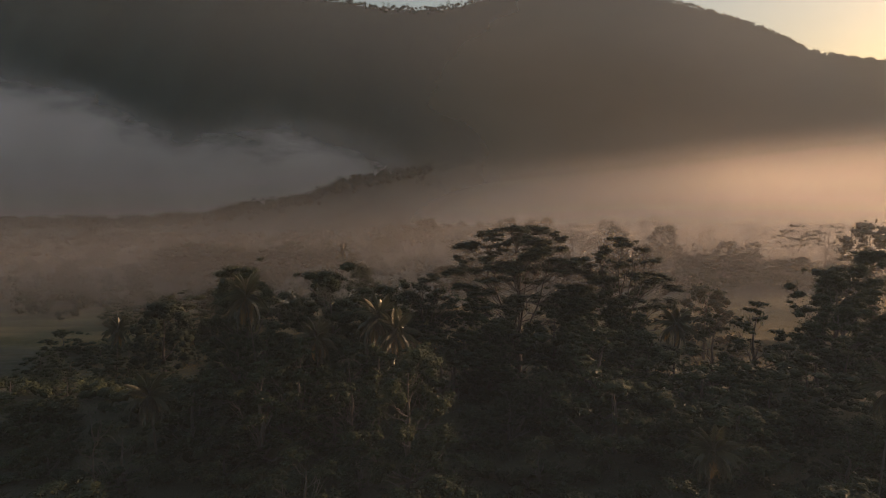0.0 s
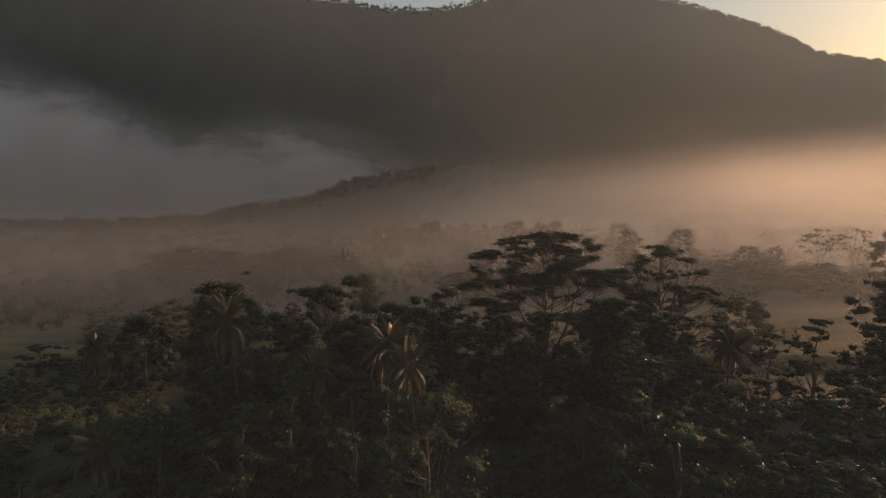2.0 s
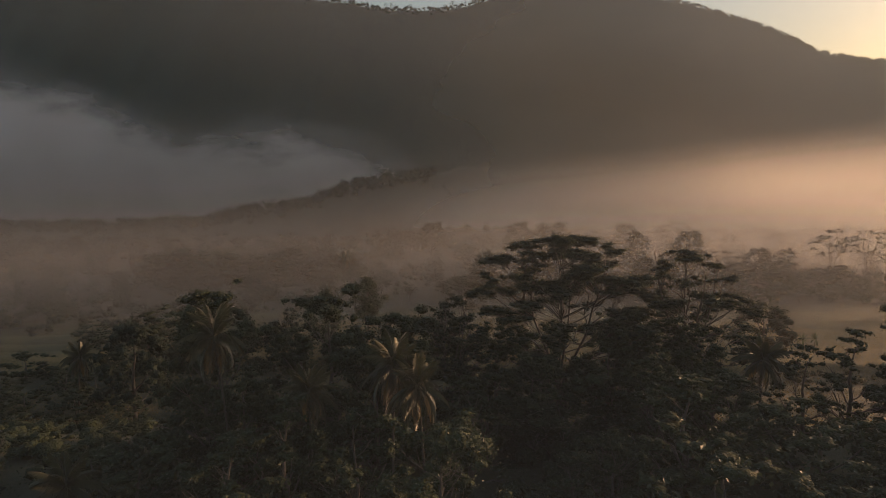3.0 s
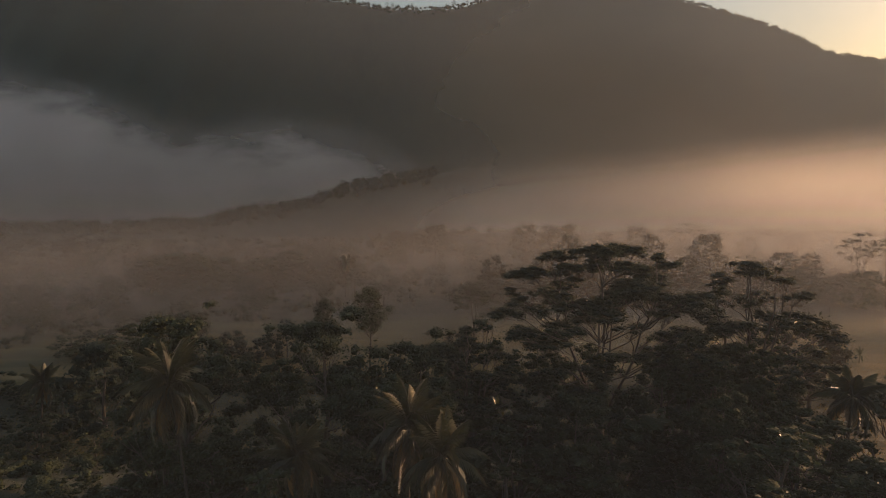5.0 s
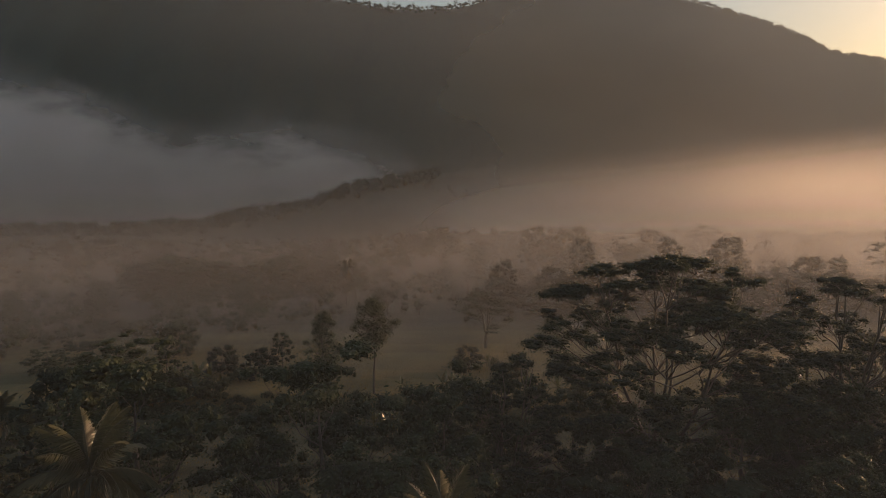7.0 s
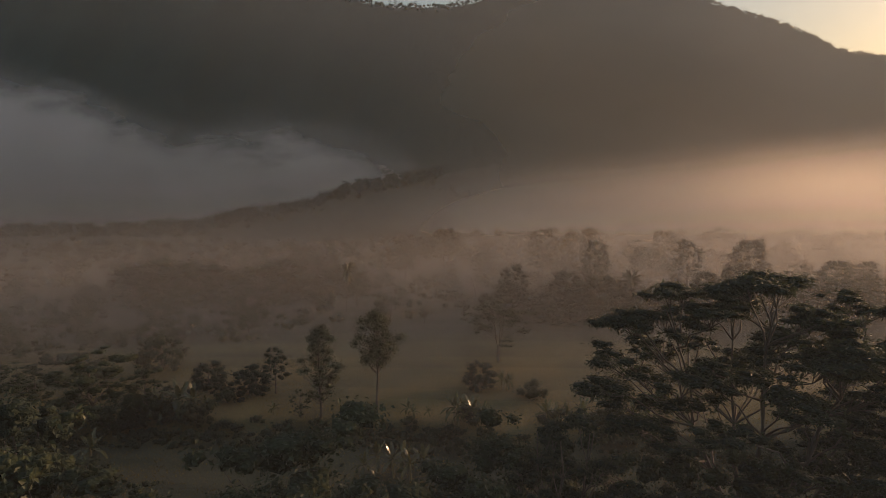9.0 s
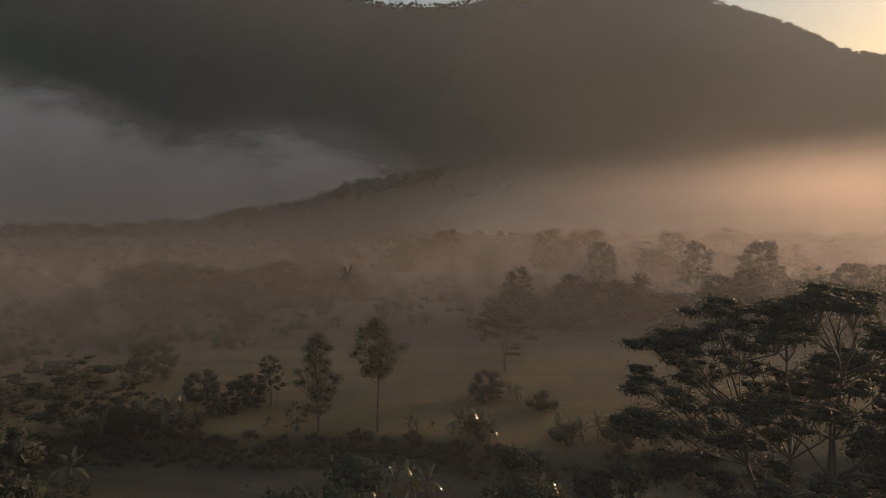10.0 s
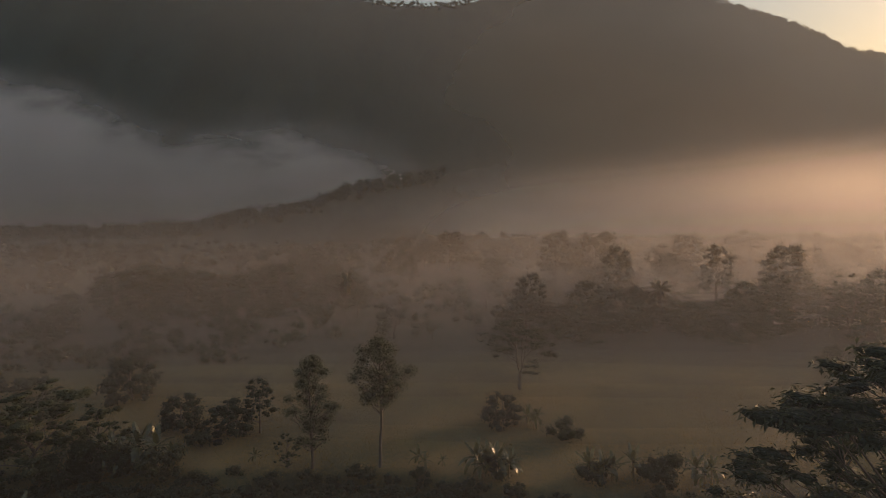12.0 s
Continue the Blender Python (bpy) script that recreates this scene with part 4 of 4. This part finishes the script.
for j, (y0, h, n) in enumerate(((252, 8, 14), (285, 11, 20), (322, 13, 18), (365, 14, 15), (420, 16, 14), (480, 17, 12), (575, 18, 12))):
    for i in range(n):
        x = (-0.78 + 1.5 * (i + 0.5) / n) * y0 + rng.normal(0, 4)
        y = y0 + rng.normal(0, 9)
        if y < 270 and -60 < x < 70:
            continue
        z = float(land(x, y))
        key = ("far_a", "far_b", "far_c", "far_a", "albizia_far_b", "albizia_far")[int(rng.integers(6))]
        plant(key, x, y, z + h * rng.uniform(0.5, 1.0), FLAT if "alb" in key else HAZE, "tree", "misty trees", wide=1.75 if key == "far_c" else 1.45)
plant("palm_c", -51, 300, 20.5, "tall thin palm standing alone in the mist", "palm tree", "misty trees", wide=0.6)
plant("bare_b", 114, 292, 18.3, "dead bare trunk standing in the mist", "tree", "misty trees", wide=0.8)
# the hazy rows of crowns on either side
for i in range(15):
    x, y = 14 + i * 12.5 + rng.normal(0, 3), 294 + rng.normal(0, 4)
    plant(("far_a", "far_c", "far_b")[i % 3], x, y, 12.5 + rng.normal(0, 2.0), HAZE, "tree", "misty trees", wide=1.6)
for i in range(10):
    x, y = -160 + i * 11 + rng.normal(0, 3), 354 + rng.normal(0, 6)
    plant(("far_a", "far_c")[i % 2], x, y, 12 + rng.normal(0, 2.0), HAZE, "tree", "misty trees", wide=1.7)
# the closed woods between them
rng = np.random.default_rng(7)
for near, far, n, leaf in ((220, 330, 1400, 0.7), (330, 460, 1200, 0.95), (460, 760, 1400, 1.6)):
    clumps = []
    while len(clumps) < n:
        y = rng.uniform(near, far)
        x = rng.uniform(-0.85, 0.8) * y
        edge = float(np.interp(x, (-130, -100, -45, 100, 125), (224, 230, 284, 284, 264)))
        if y < edge + 9 * math.sin(x * 0.05) + 6 * math.sin(x * 0.13 + 2):
            continue
        hump = 0.5 + 0.5 * math.sin(x * 0.03 + y * 0.017) * math.cos(y * 0.031 - x * 0.011)
        w = rng.uniform(3.0, 6.0) * (0.75 if far < 340 else 1.0 if far < 470 else 1.5)
        hgt = max(w * 0.9, (2.0 + 5.5 * hump) * rng.uniform(0.6, 1.2))
        base = float(land(x, y)) + hgt
        # a crown of a few knots round its middle
        for k in range(4 if far < 470 else 2):
            r = w * rng.uniform(0.4, 0.72)
            clumps.append(((x + rng.normal(0, 0.42) * w, y + rng.normal(0, 0.42) * w, base - w * 0.55 + rng.normal(0, 0.2) * w), (r, r * rng.uniform(0.7, 1.3), r * rng.uniform(0.55, 0.95))))
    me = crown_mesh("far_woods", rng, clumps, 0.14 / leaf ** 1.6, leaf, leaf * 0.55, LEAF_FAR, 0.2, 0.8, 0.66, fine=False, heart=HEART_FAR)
    tagged(new("far_woods", me), "closed low woodland sunk in morning mist", "woodland", kind="stuff")
rng = np.random.default_rng(8)


def on_hill(x, y):
    return float(hill_height(np.array([[x]]), np.array([[y]]))[0, 0])


def ridge_row(n, x0, x1, y0, lo, hi):
    for i in range(n):
        x = x0 + (x1 - x0) * (i + rng.uniform(0.1, 0.9)) / n
        y = y0 + rng.normal(0, 5)
        z = on_hill(x, y)
        key = ("hill_a", "hill_b")[int(rng.integers(2))]
        sink = float(land(x, y)) - z + 3.0
        plant(key, x, y, z + rng.uniform(lo, hi), "small tree silhouetted on the forested ridge", "tree", "ridge trees", sink=sink)


ridge_row(26, -330, 130, 1497, 6, 15)
ridge_row(14, 540, 1110, 1497, 2.5, 5.5)
ridge_row(40, -420, 20, 898, 8, 14)
ridge_row(40, -800, -400, 885, 8, 13)


def ridge_woods(n, x0, x1, y0, deep, low, high):
    clumps = []
    for i in range(n):
        x, y = rng.uniform(x0, x1), y0 - abs(rng.normal(0, deep))
        if -80 < x < 200 and y0 < 1000:
            y += (x + 80) * 1.1
        h = rng.uniform(low, high)
        clumps.append(((x, y, on_hill(x, y) + h * 0.4), (h * rng.uniform(0.5, 0.8), h * 0.7, h * 0.62)))
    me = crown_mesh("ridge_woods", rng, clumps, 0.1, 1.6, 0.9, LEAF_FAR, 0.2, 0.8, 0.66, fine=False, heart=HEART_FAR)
    tagged(new("ridge_woods", me), "closed forest canopy along the ridge line", "woodland", kind="stuff")


ridge_woods(230, -340, 140, 1499, 6, 5, 9)
ridge_woods(620, 480, 1130, 1499, 6, 3.5, 8)
ridge_woods(380, -430, -20, 902, 16, 7, 13)
ridge_woods(300, -1000, -400, 892, 16, 8, 14)

# grass on the meadow and its bank
rng = np.random.default_rng(12)
n = 95000
gx = rng.uniform(-105, 150, n)
gy = 138 + 95 * rng.random(n) ** 1.2
gz = land(gx, gy)
patchy = 0.5 + 0.5 * np.sin(gx * 0.13 + np.sin(gy * 0.2)) * np.cos(gy * 0.17)
keep = rng.random(n) < 0.15 + 0.85 * patchy
pts = np.stack([gx, gy, gz - 0.05], 1)[keep]
tip = unit(rng.normal(0, 0.35, (len(pts), 3)) + (0, 0, 1))
GRASS = leaf_material("meadow_grass", (0.09, 0.075, 0.024), (0.22, 0.165, 0.045), 0.6, 0.5)
tagged(new("grass", mesh_of("grass", *leaf_quads(rng, pts, tip, 0.34, 0.12), GRASS)), "tall yellowing grass on the meadow", "grass", kind="stuff")
# shrubs along the bank
clumps = []
for i in range(820):
    x = rng.uniform(-110, 130)
    if x > 12 and rng.random() < 0.6:
        continue
    y = 177.5 - 0.05 * x - 2.5 * math.sin(x * 0.045) - 1.2 * math.sin(x * 0.11 + 1.0) - 7.0 * rng.random() ** 1.5
    w = rng.uniform(0.6, 1.5)
    clumps.append(((x, y, float(land(x, y)) + w * 0.35), (w, w * rng.uniform(0.7, 1.2), w * rng.uniform(0.6, 0.95))))
me = crown_mesh("hedge", rng, clumps, 3.0, 0.36, 0.2, LEAF, 0.2, 0.8, 0.7, fine=False)
tagged(new("hedge", me), "close dark scrub along the grassy bank", "undergrowth", kind="stuff")
for i in range(44):
    x = -95 + i * 3.1 + rng.normal(0, 0.8)
    y = 179.5 - 0.05 * x - 2.5 * math.sin(x * 0.045) - 1.2 * math.sin(x * 0.11 + 1.0) + rng.normal(0, 0.6)
    if x > 5 and rng.random() < 0.5:
        continue
    plant(("bush_a", "bush_b")[i % 2], x, y, float(land(x, y)) + rng.uniform(1.2, 2.6), "low dark shrub on the grassy bank", "bush", "bank shrubs", sink=0.3)
